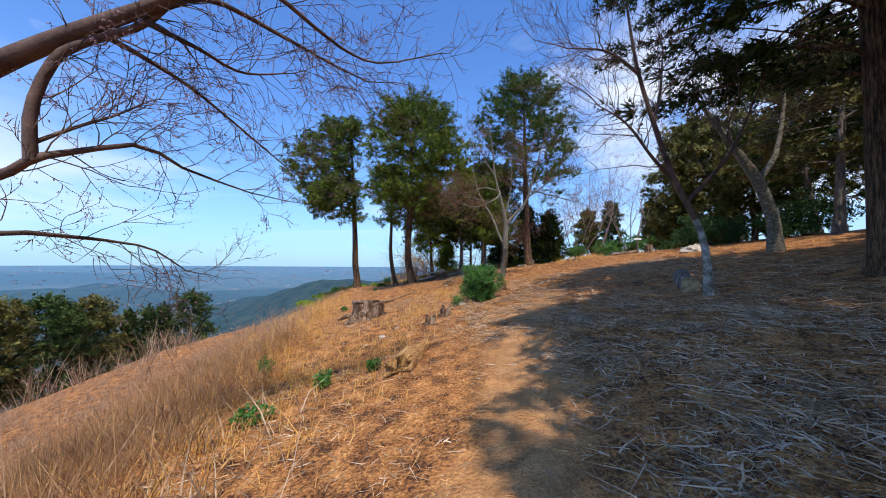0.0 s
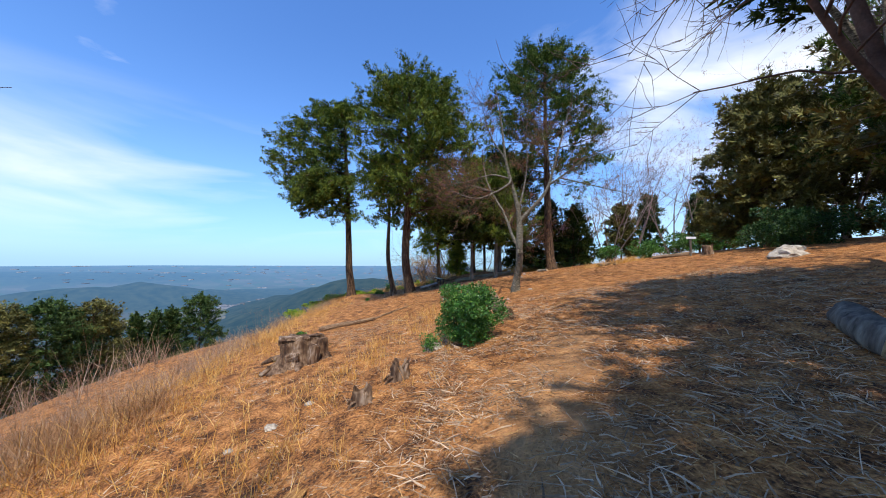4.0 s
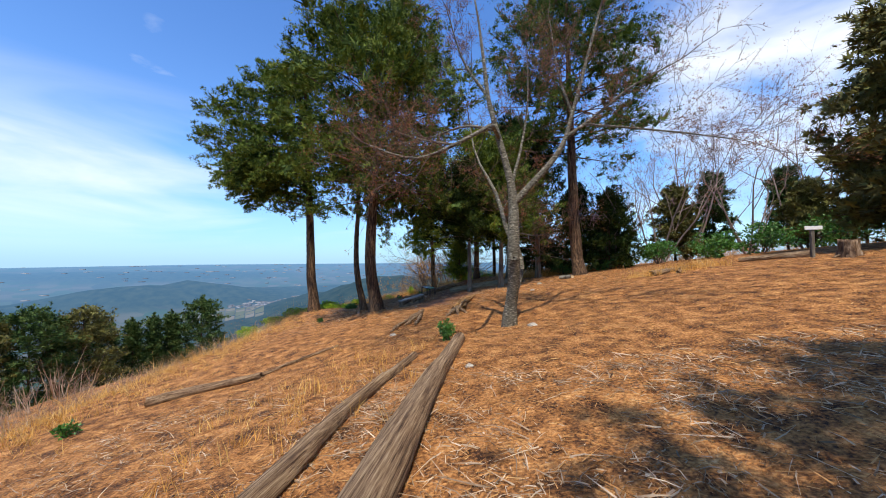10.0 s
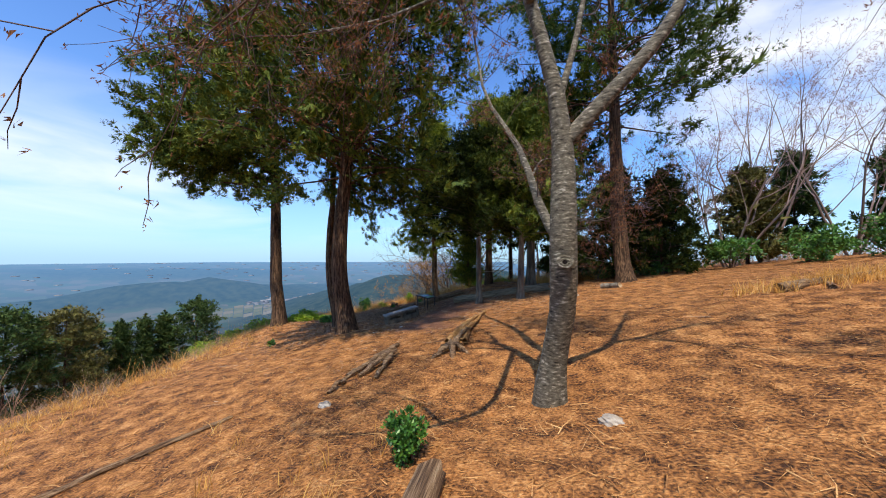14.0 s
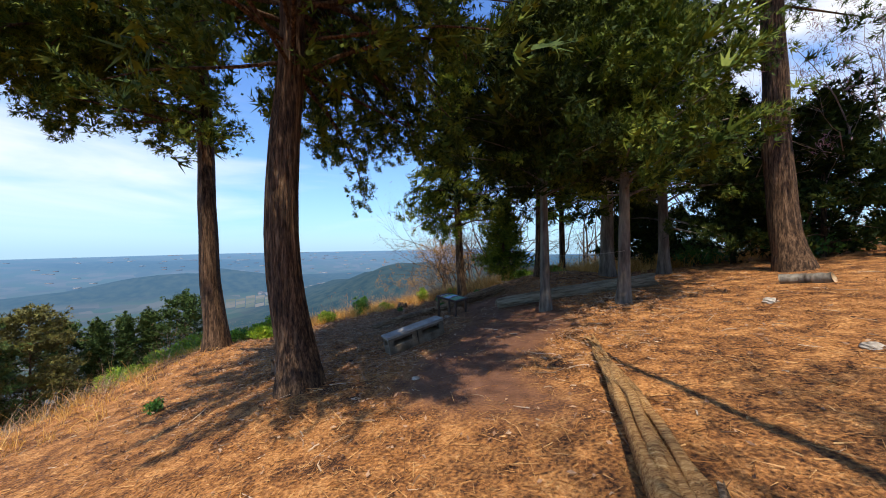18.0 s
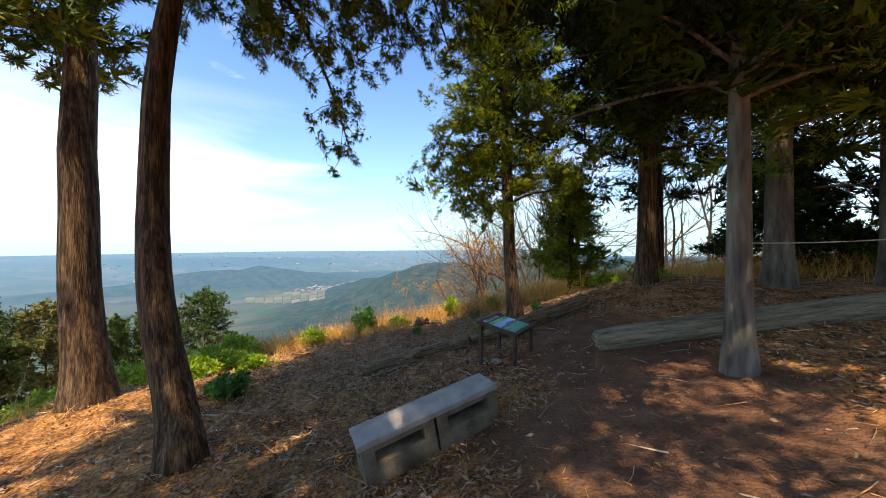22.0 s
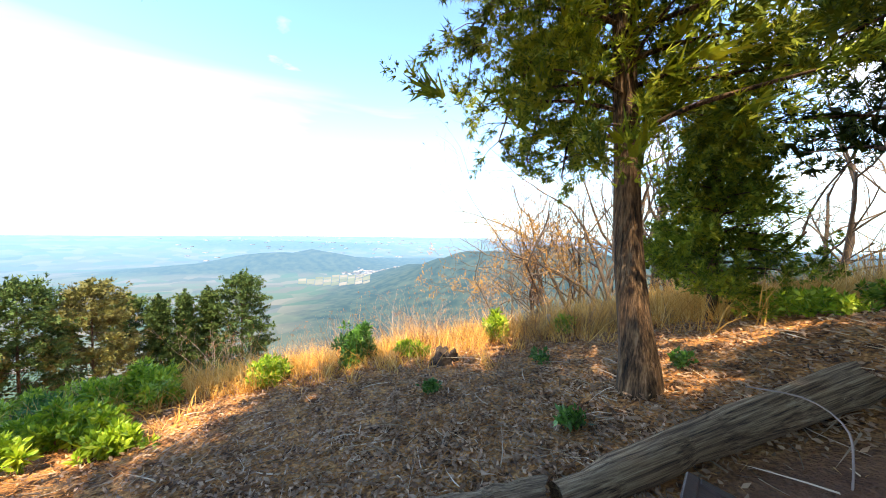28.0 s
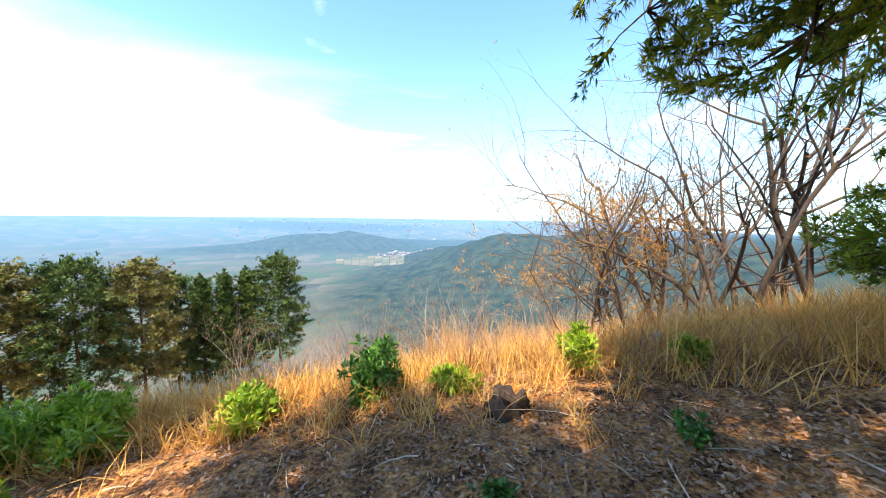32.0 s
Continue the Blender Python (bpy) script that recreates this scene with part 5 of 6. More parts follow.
log("broken_trunk", (-0.62, 5.3), (-0.33, 6.8), 0.24, 0.07, "broken orange-brown fibrous trunk sunk in dry litter", 211, mat=M_FIBRE, jag=0.5, lift=0.2, sides=26)
log("fallen_branch", (-2.95, 29.3), (-2.55, 29.75), 0.035, 0.03, "curved pale dead branch", 212, sides=7, bow=0.12)
log("fallen_log", (8.6, 23.0), (10.6, 23.5), 0.12, 0.07, "dead branch pile among dry grass", 213, bow=0.1)
log("fallen_branch", (9.2, 22.6), (10.3, 24.1), 0.06, 0.03, "dead branch in a pile", 214, sides=8)
log("fallen_log", (13.6, 23.2), (12.4, 24.6), 0.14, 0.1, "fallen log near the boundary post", 215)
log("fallen_log", (6.5, 28.8), (7.0, 28.2), 0.11, 0.11, "short sawn log at the pine's foot", 216, mat=M_BARK_G, cut=True)


def stump(x, y, h, r, label, seed, ragged=0.4, lean=(0, 0), mat=M_DEAD_Z, group="stumps"):
    """A rotten stump: flared roots, a ragged rim and a hollow heart."""
    rng = np.random.RandomState(seed)
    ob = thing("tree_stump", x, y, gz(x, y), label, "stump", group)
    n, rings = 22, 7
    th = np.linspace(0, 2 * np.pi, n, endpoint=False)
    lob = 1 + 0.16 * np.sin(3 * th + seed) + 0.10 * np.sin(7 * th + 2 * seed) + 0.06 * rng.normal(size=n)
    rim = h * (1 - ragged * rng.rand(n))
    vs = []
    for k in range(rings):
        s = k / (rings - 1)
        rr = r * lob * (1 + 0.55 * (1 - s) ** 3) * (1 + 0.03 * rng.normal(size=n))
        vs.append(np.stack([rr * np.cos(th) + lean[0] * s, rr * np.sin(th) + lean[1] * s, -0.08 + (rim + 0.08) * s], 1))
    for s, q in ((0.72, 0.0), (0.45, 0.25), (0.1, 0.4)):
        vs.append(np.stack([r * lob * s * np.cos(th) + lean[0], r * lob * s * np.sin(th) + lean[1], rim - q * h - 0.02], 1))
    j = np.arange(n)
    f = np.concatenate([np.stack([k * n + j, k * n + (j + 1) % n, (k + 1) * n + (j + 1) % n, (k + 1) * n + j], 1) for k in range(len(vs) - 1)])
    part("stump", mesh_of("stump", np.concatenate(vs), f, mat, True), ob)
    tb = []
    for k in range(5):
        a = 6.28 * (k + rng.rand() * 0.6) / 5
        e = np.array([math.cos(a), math.sin(a), 0])
        tb.append(tube(smooth_path([e * r * 0.8 + [0, 0, 0.1 * h], e * r * 1.5 + [0, 0, 0.02], e * r * 2.1 + [0, 0, -0.1]], 6), np.linspace(0.22, 0.08, 6) * r, 7, 0.05, seed + k))
    part("root_flare", tubes_mesh("root_flare", tb, mat), ob, kind="stuff")
    return ob


big_stump = stump(-2.6, 11.5, 0.56, 0.46, "large low rotten stump split into dark weathered blocks", 221, 0.14)
for sx, sy, sz, px, py, pz, rz, tl in ((0.62, 0.3, 0.16, -0.1, -0.22, 0.5, 0.5, 8), (0.5, 0.24, 0.2, 0.2, 0.1, 0.46, 0.9, -7), (0.4, 0.2, 0.42, -0.36, 0.02, 0.24, 1.9, 5), (0.44, 0.18, 0.46, 0.3, -0.3, 0.22, -0.4, -10), (0.3, 0.16, 0.3, 0.0, -0.46, 0.14, 0.2, 12)):
    bm = box(sx, sy, sz, 0.03, Matrix.Translation((px, py, pz)) @ Matrix.Rotation(rz, 4, "Z") @ Matrix.Rotation(radians(tl), 4, "X"))
    bmesh.ops.subdivide_edges(bm, edges=bm.edges[:], cuts=2)
    for vv in bm.verts:
        vv.co += Vector((math.sin(23 * vv.co.y + 9 * vv.co.z), math.sin(19 * vv.co.x + 7 * vv.co.z), math.sin(17 * vv.co.x + 13 * vv.co.y))) * 0.018
    part("split_block", bm_mesh("split_block", bm, M_DEAD_Z), big_stump)
stump(-3.75, 33.55, 0.26, 0.17, "dark weathered broken stump on the brow", 226, 0.5, mat=material("charred_wood", [(0.02, 0.015, 0.012), (0.05, 0.035, 0.028), (0.09, 0.07, 0.055)], 6, 0.95, 1.0, 25))
stump(13.5, 21.8, 0.55, 0.2, "low grey stump at the boundary", 228, 0.2)
stump(-3.7, 26.0, 0.35, 0.1, "splintered stump under the cedars", 229, 0.7)
stump(-0.3, 8.6, 0.25, 0.12, "small rotten stump in straw", 230, 0.6)
stump(0.1, 9.3, 0.3, 0.14, "small rotten stump in straw", 231, 0.6)


def strands(name, x, y, label, seed, runs, mat=M_DEAD_Z):
    """Weathered root wood: each run is a twisted, tapering strand given by points (x, y, height over the ground) and two radii."""
    ob = thing(name, x, y, gz(x, y), label, "root", "fallen wood")
    for k, (pts, r0, r1) in enumerate(runs):
        rng = np.random.RandomState(seed + k)
        p = smooth_path([(q[0] - x, q[1] - y, gz(q[0], q[1]) + q[2] - gz(x, y)) for q in pts], 14)
        p[1:-1] += rng.normal(size=(12, 3)) * 0.012
        r = np.linspace(r0, r1, 14) * (1 + 0.12 * rng.normal(size=14))
        v, f, _ = tube(p, np.maximum(r, 0.008), 10, 0.12, seed + k, 0.08)
        v = v.reshape(14, 10, 3)
        v[-1] += (p[-1] - p[-2]) * rng.rand(10)[:, None] * 0.9
        part("strand", mesh_of("strand", v.reshape(-1, 3), f, mat, True), ob)
    return ob


drift = []
rng = np.random.RandomState(205)
for k in range(9):
    a, w = rng.uniform(-0.2, 0.2), rng.uniform(-0.06, 0.06)
    ph = rng.rand() * 6.28
    drift.append(([(1.8 + a + 0.04 * math.sin(ph), 21.35 + 0.25 * rng.rand(), 0.02 + 0.1 * rng.rand()), (1.85 + 0.6 * a, 22.4, 0.1 + 0.09 * rng.rand()), (1.95 + 0.45 * a + w, 23.6, 0.08 + 0.1 * rng.rand()), (2.02 + 0.3 * a - w, 24.8, 0.05 + 0.06 * rng.rand()), (2.1 + 0.2 * a + w, 25.4 + 0.5 * rng.rand(), 0.02)], 0.05 + 0.03 * rng.rand(), 0.016))
strands("driftwood", 1.9, 21.5, "gnarled pale driftwood-like root of twisted strands", 205, drift, M_FIBRE)
strands("root_heap", 1.75, 21.3, "gnarled root heap with splayed pale stubs", 225, [([(1.75, 21.35, 0.16), (1.6, 21.15, 0.12), (1.42, 20.95, -0.03)], 0.075, 0.035), ([(1.75, 21.3, 0.17), (1.8, 21.1, 0.12), (1.85, 20.85, -0.03)], 0.07, 0.04),
        ([(1.75, 21.3, 0.15), (1.95, 21.2, 0.1), (2.12, 21.05, -0.03)], 0.06, 0.035), ([(1.75, 21.35, 0.12), (1.9, 21.8, 0.22), (2.02, 22.3, 0.2)], 0.06, 0.02), ([(1.7, 21.3, 0.1), (1.8, 21.7, 0.16), (1.86, 22.0, 0.14)], 0.045, 0.015)], M_DEAD)
strands("splintered_root", 0.3, 20.5, "splintered pale root lying open like a fan", 223, [([(0.53, 21.25, 0.2), (0.25, 20.75, 0.12), (-0.05, 20.25, 0.02)], 0.05, 0.03), ([(0.61, 21.35, 0.22), (0.45, 20.80, 0.14), (0.25, 20.30, 0.04)], 0.055, 0.045),
        ([(0.59, 21.20, 0.16), (0.59, 20.75, 0.1), (0.61, 20.15, 0.02)], 0.05, 0.04), ([(0.37, 21.05, 0.1), (0.15, 20.80, 0.06), (-0.10, 20.50, 0.02)], 0.035, 0.02), ([(0.05, 20.10, 0.03), (0.03, 19.85, 0.08), (0.00, 19.65, 0.03)], 0.045, 0.03)], M_DEAD)


def rock(x, y, r, seed, label, flat_=0.6):
    rng = np.random.RandomState(seed)
    ob = thing("rock", x, y, gz(x, y), label, "rock", "rocks")
    bm = bmesh.new()
    bmesh.ops.create_icosphere(bm, subdivisions=3, radius=r)
    ph = rng.rand(6) * 6.28
    for vv in bm.verts:
        c = vv.co
        k = 1 + 0.16 * math.sin(5 * c.x / r + ph[0]) * math.sin(4 * c.y / r + ph[1]) + 0.09 * math.sin(9 * c.z / r + 7 * c.x / r + ph[2])
        vv.co = Vector((c.x * k, c.y * k * 0.8, c.z * k * flat_))
    part("stone", bm_mesh("stone", bm, M_ROCK), ob)
    return ob


for k, (px, py, pr) in enumerate(((0.52, 10.6, 0.2), (11.7, 15.6, 0.5), (12.4, 16.4, 0.4), (13.2, 17.1, 0.45), (2.6, 15.5, 0.07), (-1.5, 8.4, 0.09), (-1.2, 8.9, 0.07), (-1.8, 8.0, 0.06), (0.2, 19.2, 0.1), (3.9, 18.3, 0.12), (4.6, 24.6, 0.1), (-1.0, 29.55, 0.09), (5.2, 27, 0.12), (-0.5, 24.9, 0.06))):
    rock(px, py, pr, 240 + k, "pale weathered stone lying in dry litter")

# ---- bench of hollow concrete blocks with a slab ----
BX, BY, BANG, BTILT = -1.39, 27.6, radians(44.5), math.atan2(0.26, 1.43)
bench = thing("concrete_bench", BX, BY, 0.38, "grey concrete slab bench on hollow concrete blocks", "bench")
bench.rotation_euler = (0, -BTILT, BANG)
BL, BW = 1.46, 0.34
part("slab", bm_mesh("slab", box(BL, BW, 0.06, 0.008, Matrix.Translation((0, 0, -0.03))), M_CONC), bench, "smooth grey concrete slab")


def hollow_block(cx, lx):
    """A concrete block with an opening through its side and one through its end, built from webs."""
    bm = bmesh.new()
    t = 0.045
    q = 0.12
    for sx, sy, sz, px, py, pz in ((lx, BW * 0.94, t, 0, 0, -0.085), (lx, BW * 0.94, 0.17, 0, 0, -0.315), (lx * 0.9, t, 0.13, 0, BW * 0.42, -0.17),
                                   (q, BW * 0.26, 0.13, -lx / 2 + q / 2, -BW * 0.34, -0.17), (q, BW * 0.26, 0.13, -lx / 2 + q / 2, BW * 0.34, -0.17),
                                   (q, BW * 0.26, 0.13, lx / 2 - q / 2, -BW * 0.34, -0.17), (q, BW * 0.26, 0.13, lx / 2 - q / 2, BW * 0.34, -0.17)):
        b2 = box(sx - 0.002, sy, sz, 0.004, Matrix.Translation((px + cx, py, pz)))
        tmp = bpy.data.meshes.new("tmp")
        b2.to_mesh(tmp)
        b2.free()
        bm.from_mesh(tmp)
        bpy.data.meshes.remove(tmp)
    return bm_mesh("block", bm, M_CONC_D)


for k in range(2):
    part("block", hollow_block((k - 0.5) * 0.72, 0.70), bench, "stained hollow concrete block")
part("footing", bm_mesh("footing", box(BL * 0.97, BW * 0.9, 0.2, 0.01, Matrix.Translation((0, 0, -0.49))), M_CONC_D), bench)

# ---- information table ----
TX, TY, TANG = -0.87, 29.72, radians(-17)
table = thing("information_table", TX, TY, gz(TX, TY) - 0.12, "brown steel table with a tilted green and blue orientation board", "sign")
table.rotation_euler = (0, 0, TANG)
U, V_ = 0.27, 0.32
tilt = math.atan2(-0.10, 2 * U)
for sx in (-1, 1):
    for sy in (-1, 1):
        hgt = 0.66 if sx < 0 else 0.56
        part("leg", bm_mesh("leg", box(0.05, 0.05, hgt + 0.25, 0.006, Matrix.Translation((sx * U, sy * V_, hgt / 2 - 0.125))), M_STEEL), table)
bm_ = pose(0, 0, 0.635, 0, math.degrees(-tilt), 0)
for sx, sy, lx, ly in ((-1, 0, 0.05, 0.74), (1, 0, 0.05, 0.74), (0, -1, 0.56, 0.05), (0, 1, 0.56, 0.05)):
    part("frame", bm_mesh("frame", box(lx, ly, 0.05, 0.006, bm_ @ Matrix.Translation((sx * 0.305, sy * 0.345, 0))), M_STEEL), table)
panel = part("board", bm_mesh("board", box(0.56, 0.64, 0.02, 0, bm_ @ Matrix.Translation((0, 0, 0.008))), M_STEEL), table, "dark brown printed board")


def print_patch(name, x0, x1, y0, y1, mat, up_=0.0205):
    part(name, bm_mesh(name, box(x1 - x0, y1 - y0, 0.004, 0, bm_ @ Matrix.Translation(((x0 + x1) / 2, (y0 + y1) / 2, up_))), mat), panel)


M_GREEN, M_TEAL = flat("print_green", (0.03, 0.42, 0.10), 0.3), flat("print_teal_green", (0.01, 0.33, 0.14), 0.3)
M_SKYB = material("print_sky", [(0.25, 0.52, 0.85), (0.48, 0.72, 0.92)], 3, 0.3, 0.02, spec=0.4)
M_PALE = flat("print_pale_green", (0.35, 0.75, 0.45), 0.4)
M_YELLOW = flat("print_yellow", (0.75, 0.85, 0.2), 0.4)
M_RIDGE, M_WHITE = flat("print_dark_ridge", (0.03, 0.06, 0.08), 0.3), flat("print_white", (0.8, 0.8, 0.8), 0.4)
print_patch("green_strip", -0.17, -0.09, -0.3, 0.3, M_GREEN)
print_patch("sky_picture", -0.09, 0.07, -0.3, 0.3, M_SKYB)
print_patch("green_picture", 0.07, 0.26, -0.3, 0.3, M_TEAL)
rr_ = np.random.RandomState(5)
ys = np.linspace(-0.3, 0.3, 41)
for k in range(40):
    hgt = 0.012 + 0.05 * max(0.0, math.sin((k - 8) / 32 * 3.1)) + 0.022 * rr_.rand()
    print_patch("ridge_silhouette", 0.07 - hgt, 0.08, ys[k], ys[k + 1], M_RIDGE, 0.0225)
for k in range(7):
    y0_ = -0.26 + 0.07 * k
    print_patch("text_bar", 0.10 + 0.02 * (k % 3), 0.112 + 0.02 * (k % 3), y0_, y0_ + 0.035 + 0.02 * rr_.rand(), M_PALE, 0.0225)
    print_patch("text_bar", 0.19, 0.197, y0_, y0_ + 0.05, M_PALE, 0.0225)


def letters(body, size, x, y, mat, name="title"):
    cu = bpy.data.curves.new(name, "FONT")
    cu.body, cu.size, cu.extrude, cu.align_x, cu.align_y = body, size, 0.0006, "CENTER", "CENTER"
    ob = new(name, cu)
    dg = bpy.context.evaluated_depsgraph_get()
    me_ = bpy.data.meshes.new_from_object(ob.evaluated_get(dg))
    bpy.data.objects.remove(ob)
    me_.transform(bm_ @ Matrix.Translation((x, y, 0.0255)) @ pose(0, 0, 0, 0, 0, 90))
    me_.materials.clear()
    me_.materials.append(mat)
    part(name, me_, panel)


letters("\u8535\u738b\u5c71\u65b9\u4f4d\u76e4", 0.078, -0.222, -0.06, M_WHITE)
for k in range(9):
    print_patch("text_bar", -0.155, -0.135, -0.26 + k * 0.05, -0.225 + k * 0.05, M_YELLOW, 0.0225)
for k in range(5):
    print_patch("text_bar", -0.12, -0.108, -0.16 + k * 0.06, -0.12 + k * 0.06, M_WHITE, 0.0225)

# ---- wire tied between the slender cedars ----
wire = thing("wire", 1.68, 28.74, 1.93, "thin pale wire tied between two slender cedar stems", "wire")
wp = np.array([(1.67 * u, -0.28 * u, 0.1 * u - 0.16 * u * (1 - u)) for u in np.linspace(0, 1, 12)])
v, f, _ = tube(wp, np.full(12, 0.005), 5)
part("strand", mesh_of("strand", v, f, M_ROCK, True), wire)
stick = thing("curved_stick", -0.15, 31.35, gz(-0.15, 31.35) + 0.3, "pale curved vine stick hanging over the mossy log", "stick", "fallen wood")
v, f, _ = tube(smooth_path([(-0.25, 0.3, 0.02), (0.0, 0.1, 0.07), (0.1, -0.1, 0.0), (0.09, -0.2, -0.17), (0.05, -0.28, -0.34)], 14), np.full(14, 0.006), 6)
part("stem", mesh_of("stem", v, f, M_TWIG_P, True), stick)

# ---- marker posts ----
sp = thing("sign_post", 13.2, 22.6, gz(13.2, 22.6), "small white sign on a dark wooden post", "sign")
part("post", bm_mesh("post", box(0.09, 0.09, 1.0, 0.008, Matrix.Translation((0, 0, 0.45))), M_BARK_G), sp)
part("plate", bm_mesh("plate", box(0.5, 0.03, 0.12, 0.006, Matrix.Translation((0, -0.06, 0.95))), M_WHITE), sp, "white painted plate")
mk = thing("marker_post", -2.35, 35.7, gz(-2.35, 35.7), "short pale square marker post on the brow", "post")
part("post", bm_mesh("post", box(0.1, 0.1, 0.5, 0.01, Matrix.Translation((0, 0, 0.1))), M_ROCK), mk)

# ---- grass, brush and litter ----


def scatter_path(n, rng, reach, y0=-1.0, y1=36.0):
    """Spots beside the way walked."""
    y = rng.uniform(y0, y1, n)
    x = np.interp(y, [0, 6, 11, 14, 18, 22, 27, 32], [0.0, 1.7, 3.1, 3.0, 2.0, 0.4, -0.8, -2.6]) + rng.normal(size=n) * reach
    return x, y


def blades_at(x, y, rng, length, width, tilt_, bend=0.3, segs=2, lift=0.0):
    n = len(x)
    a = rng.rand(n) * 6.28
    t = np.abs(rng.normal(size=n)) * tilt_
    d = np.stack([np.cos(a), np.sin(a), np.tan(np.clip(t, 0, 1.45))], 1)
    st = np.stack([x, y, G(x, y) + lift], 1)
    bd = np.stack([rng.normal(size=n) * bend, rng.normal(size=n) * bend, -np.abs(rng.normal(size=n)) * bend * 0.6], 1)
    ln = length * (0.5 + rng.rand(n))
    return ribbons(st, d, ln, width * (0.6 + 0.8 * rng.rand(n)), bd, rng, segs)


rng = np.random.RandomState(301)
x1, y1 = scatter_path(80000, rng, 2.0)
clear = rng.rand(len(x1)) > 0.85 * np.maximum(np.maximum(sand_at(x1, y1), soil_at(x1, y1)), under_cedars(x1, y1))
x1, y1 = x1[clear], y1[clear]
v, f = blades_at(x1, y1, rng, 0.085, 0.007, 0.3, bend=0.7, lift=0.008, segs=1)
tagged(new("straw_litter", mesh_of("straw_litter", v, f, M_STRAW)), "dry straw and needles strewn over the clearing", "litter", kind="stuff")
x1, y1 = rng.uniform(-7, 15, 60000), rng.uniform(-2, 36, 60000)
clear = rng.rand(len(x1)) > 0.9 * np.maximum(np.maximum(sand_at(x1, y1), soil_at(x1, y1)), under_cedars(x1, y1))
x1, y1 = x1[clear], y1[clear]
v, f = blades_at(x1, y1, rng, 0.13, 0.010, 0.35, bend=0.7, lift=0.012, segs=1)
tagged(new("straw_litter", mesh_of("straw_litter", v, f, M_STRAW)), "dry straw thinly strewn over the outer clearing", "litter", kind="stuff")


def tangle(label, n, x0, x1, y0, y1, length, width, seed, mat, segs):
    """Curled straws that stand a little off the ground."""
    rng = np.random.RandomState(seed)
    x, y = rng.uniform(x0, x1, n), rng.uniform(y0, y1, n)
    keep = np.sin(1.7 * x + 2 * np.sin(1.3 * y)) * np.sin(1.9 * y + 1.1 * np.sin(2.1 * x)) + 0.5 * rng.normal(size=n) > -0.25 + 1.6 * np.maximum(sand_at(x, y), soil_at(x, y))
    v, f = blades_at(x[keep], y[keep], rng, length, width, 0.5, bend=1.1, segs=segs, lift=0.0)
    tagged(new("straw_litter", mesh_of("straw_litter", v, f, mat)), label, "litter", kind="stuff")


tangle("coarse curled dry straw in the shade of the evergreens", 64000, 0.6, 9.5, 0.8, 15, 0.105, 0.013, 305, M_CURL, 2)
tangle("matted curled straw where the walk begins", 22000, 0.5, 5.0, 0.8, 6.0, 0.11, 0.013, 309, M_CURL, 2)
tangle("curled dry straw on the western half of the clearing", 20000, -3.5, 2.6, 1, 16, 0.10, 0.010, 306, M_CURL, 2)
tangle("curled dry straw about the cherry and the logs", 14000, -4, 9, 14, 28, 0.11, 0.010, 308, M_STRAW, 2)
rng = np.random.RandomState(307)
n = 36000
x1, y1 = rng.normal(-1.8, 2.8, n), rng.normal(30.6, 2.7, n)
clear = rng.rand(n) > 0.97 * soil_at(x1, y1)
x1, y1 = x1[clear], y1[clear]
n = len(x1)
c = np.stack([x1, y1, G(x1, y1) + 0.012 + 0.02 * rng.rand(n)], 1)
v, f = leaves(c, np.stack([rng.normal(size=n), rng.normal(size=n), 0.25 * rng.normal(size=n)], 1), 0.065, 0.015, rng, 0.2, 0.6)
tagged(new("leaf_litter", mesh_of("leaf_litter", v, f, M_DEADLEAF)), "curled brown dead leaves under the cedars", "litter", kind="stuff")
x1, y1 = rng.normal(-1.5, 3.2, 6000), rng.normal(29.8, 3.0, 6000)
clear = rng.rand(6000) > 0.92 * soil_at(x1, y1)
x1, y1 = x1[clear], y1[clear]
v, f = blades_at(x1, y1, rng, 0.24, 0.012, 0.12, bend=0.8, lift=0.015, segs=3)
tagged(new("twig_litter", mesh_of("twig_litter", v, f, M_CURL)), "fallen dry twigs under the cedars", "litter", kind="stuff")


def grass_band(name, label, spots, n, spread, length, width, seed, mat=M_DRYGRASS, per=14, tilt_=1.0, bend=0.35):
    rng = np.random.RandomState(seed)
    s = np.array(spots, float)
    t = rng.rand(n) * (len(s) - 1)
    i = np.minimum(t.astype(int), len(s) - 2)
    c = s[i] + (s[i + 1] - s[i]) * (t - i)[:, None] + rng.normal(size=(n, 2)) * spread
    c = np.repeat(c, per, 0) + rng.normal(size=(n * per, 2)) * 0.07
    k = len(c)
    a, lean_ = rng.rand(k) * 6.28, np.abs(rng.normal(size=k)) * 0.35
    d = np.stack([np.cos(a) * lean_, np.sin(a) * lean_, np.ones(k)], 1)
    st = np.stack([c[:, 0], c[:, 1], G(c[:, 0], c[:, 1]) - 0.02], 1)
    bd = np.stack([np.cos(a) * bend, np.sin(a) * bend, -np.abs(rng.normal(size=k)) * bend], 1) * rng.rand(k)[:, None]
    v, f = ribbons(st, d, length * (0.45 + 0.8 * rng.rand(k)), width * (0.7 + 0.6 * rng.rand(k)), bd, rng, 2)
    tagged(new(name, mesh_of(name, v, f, mat)), label, "grass", kind="stuff")


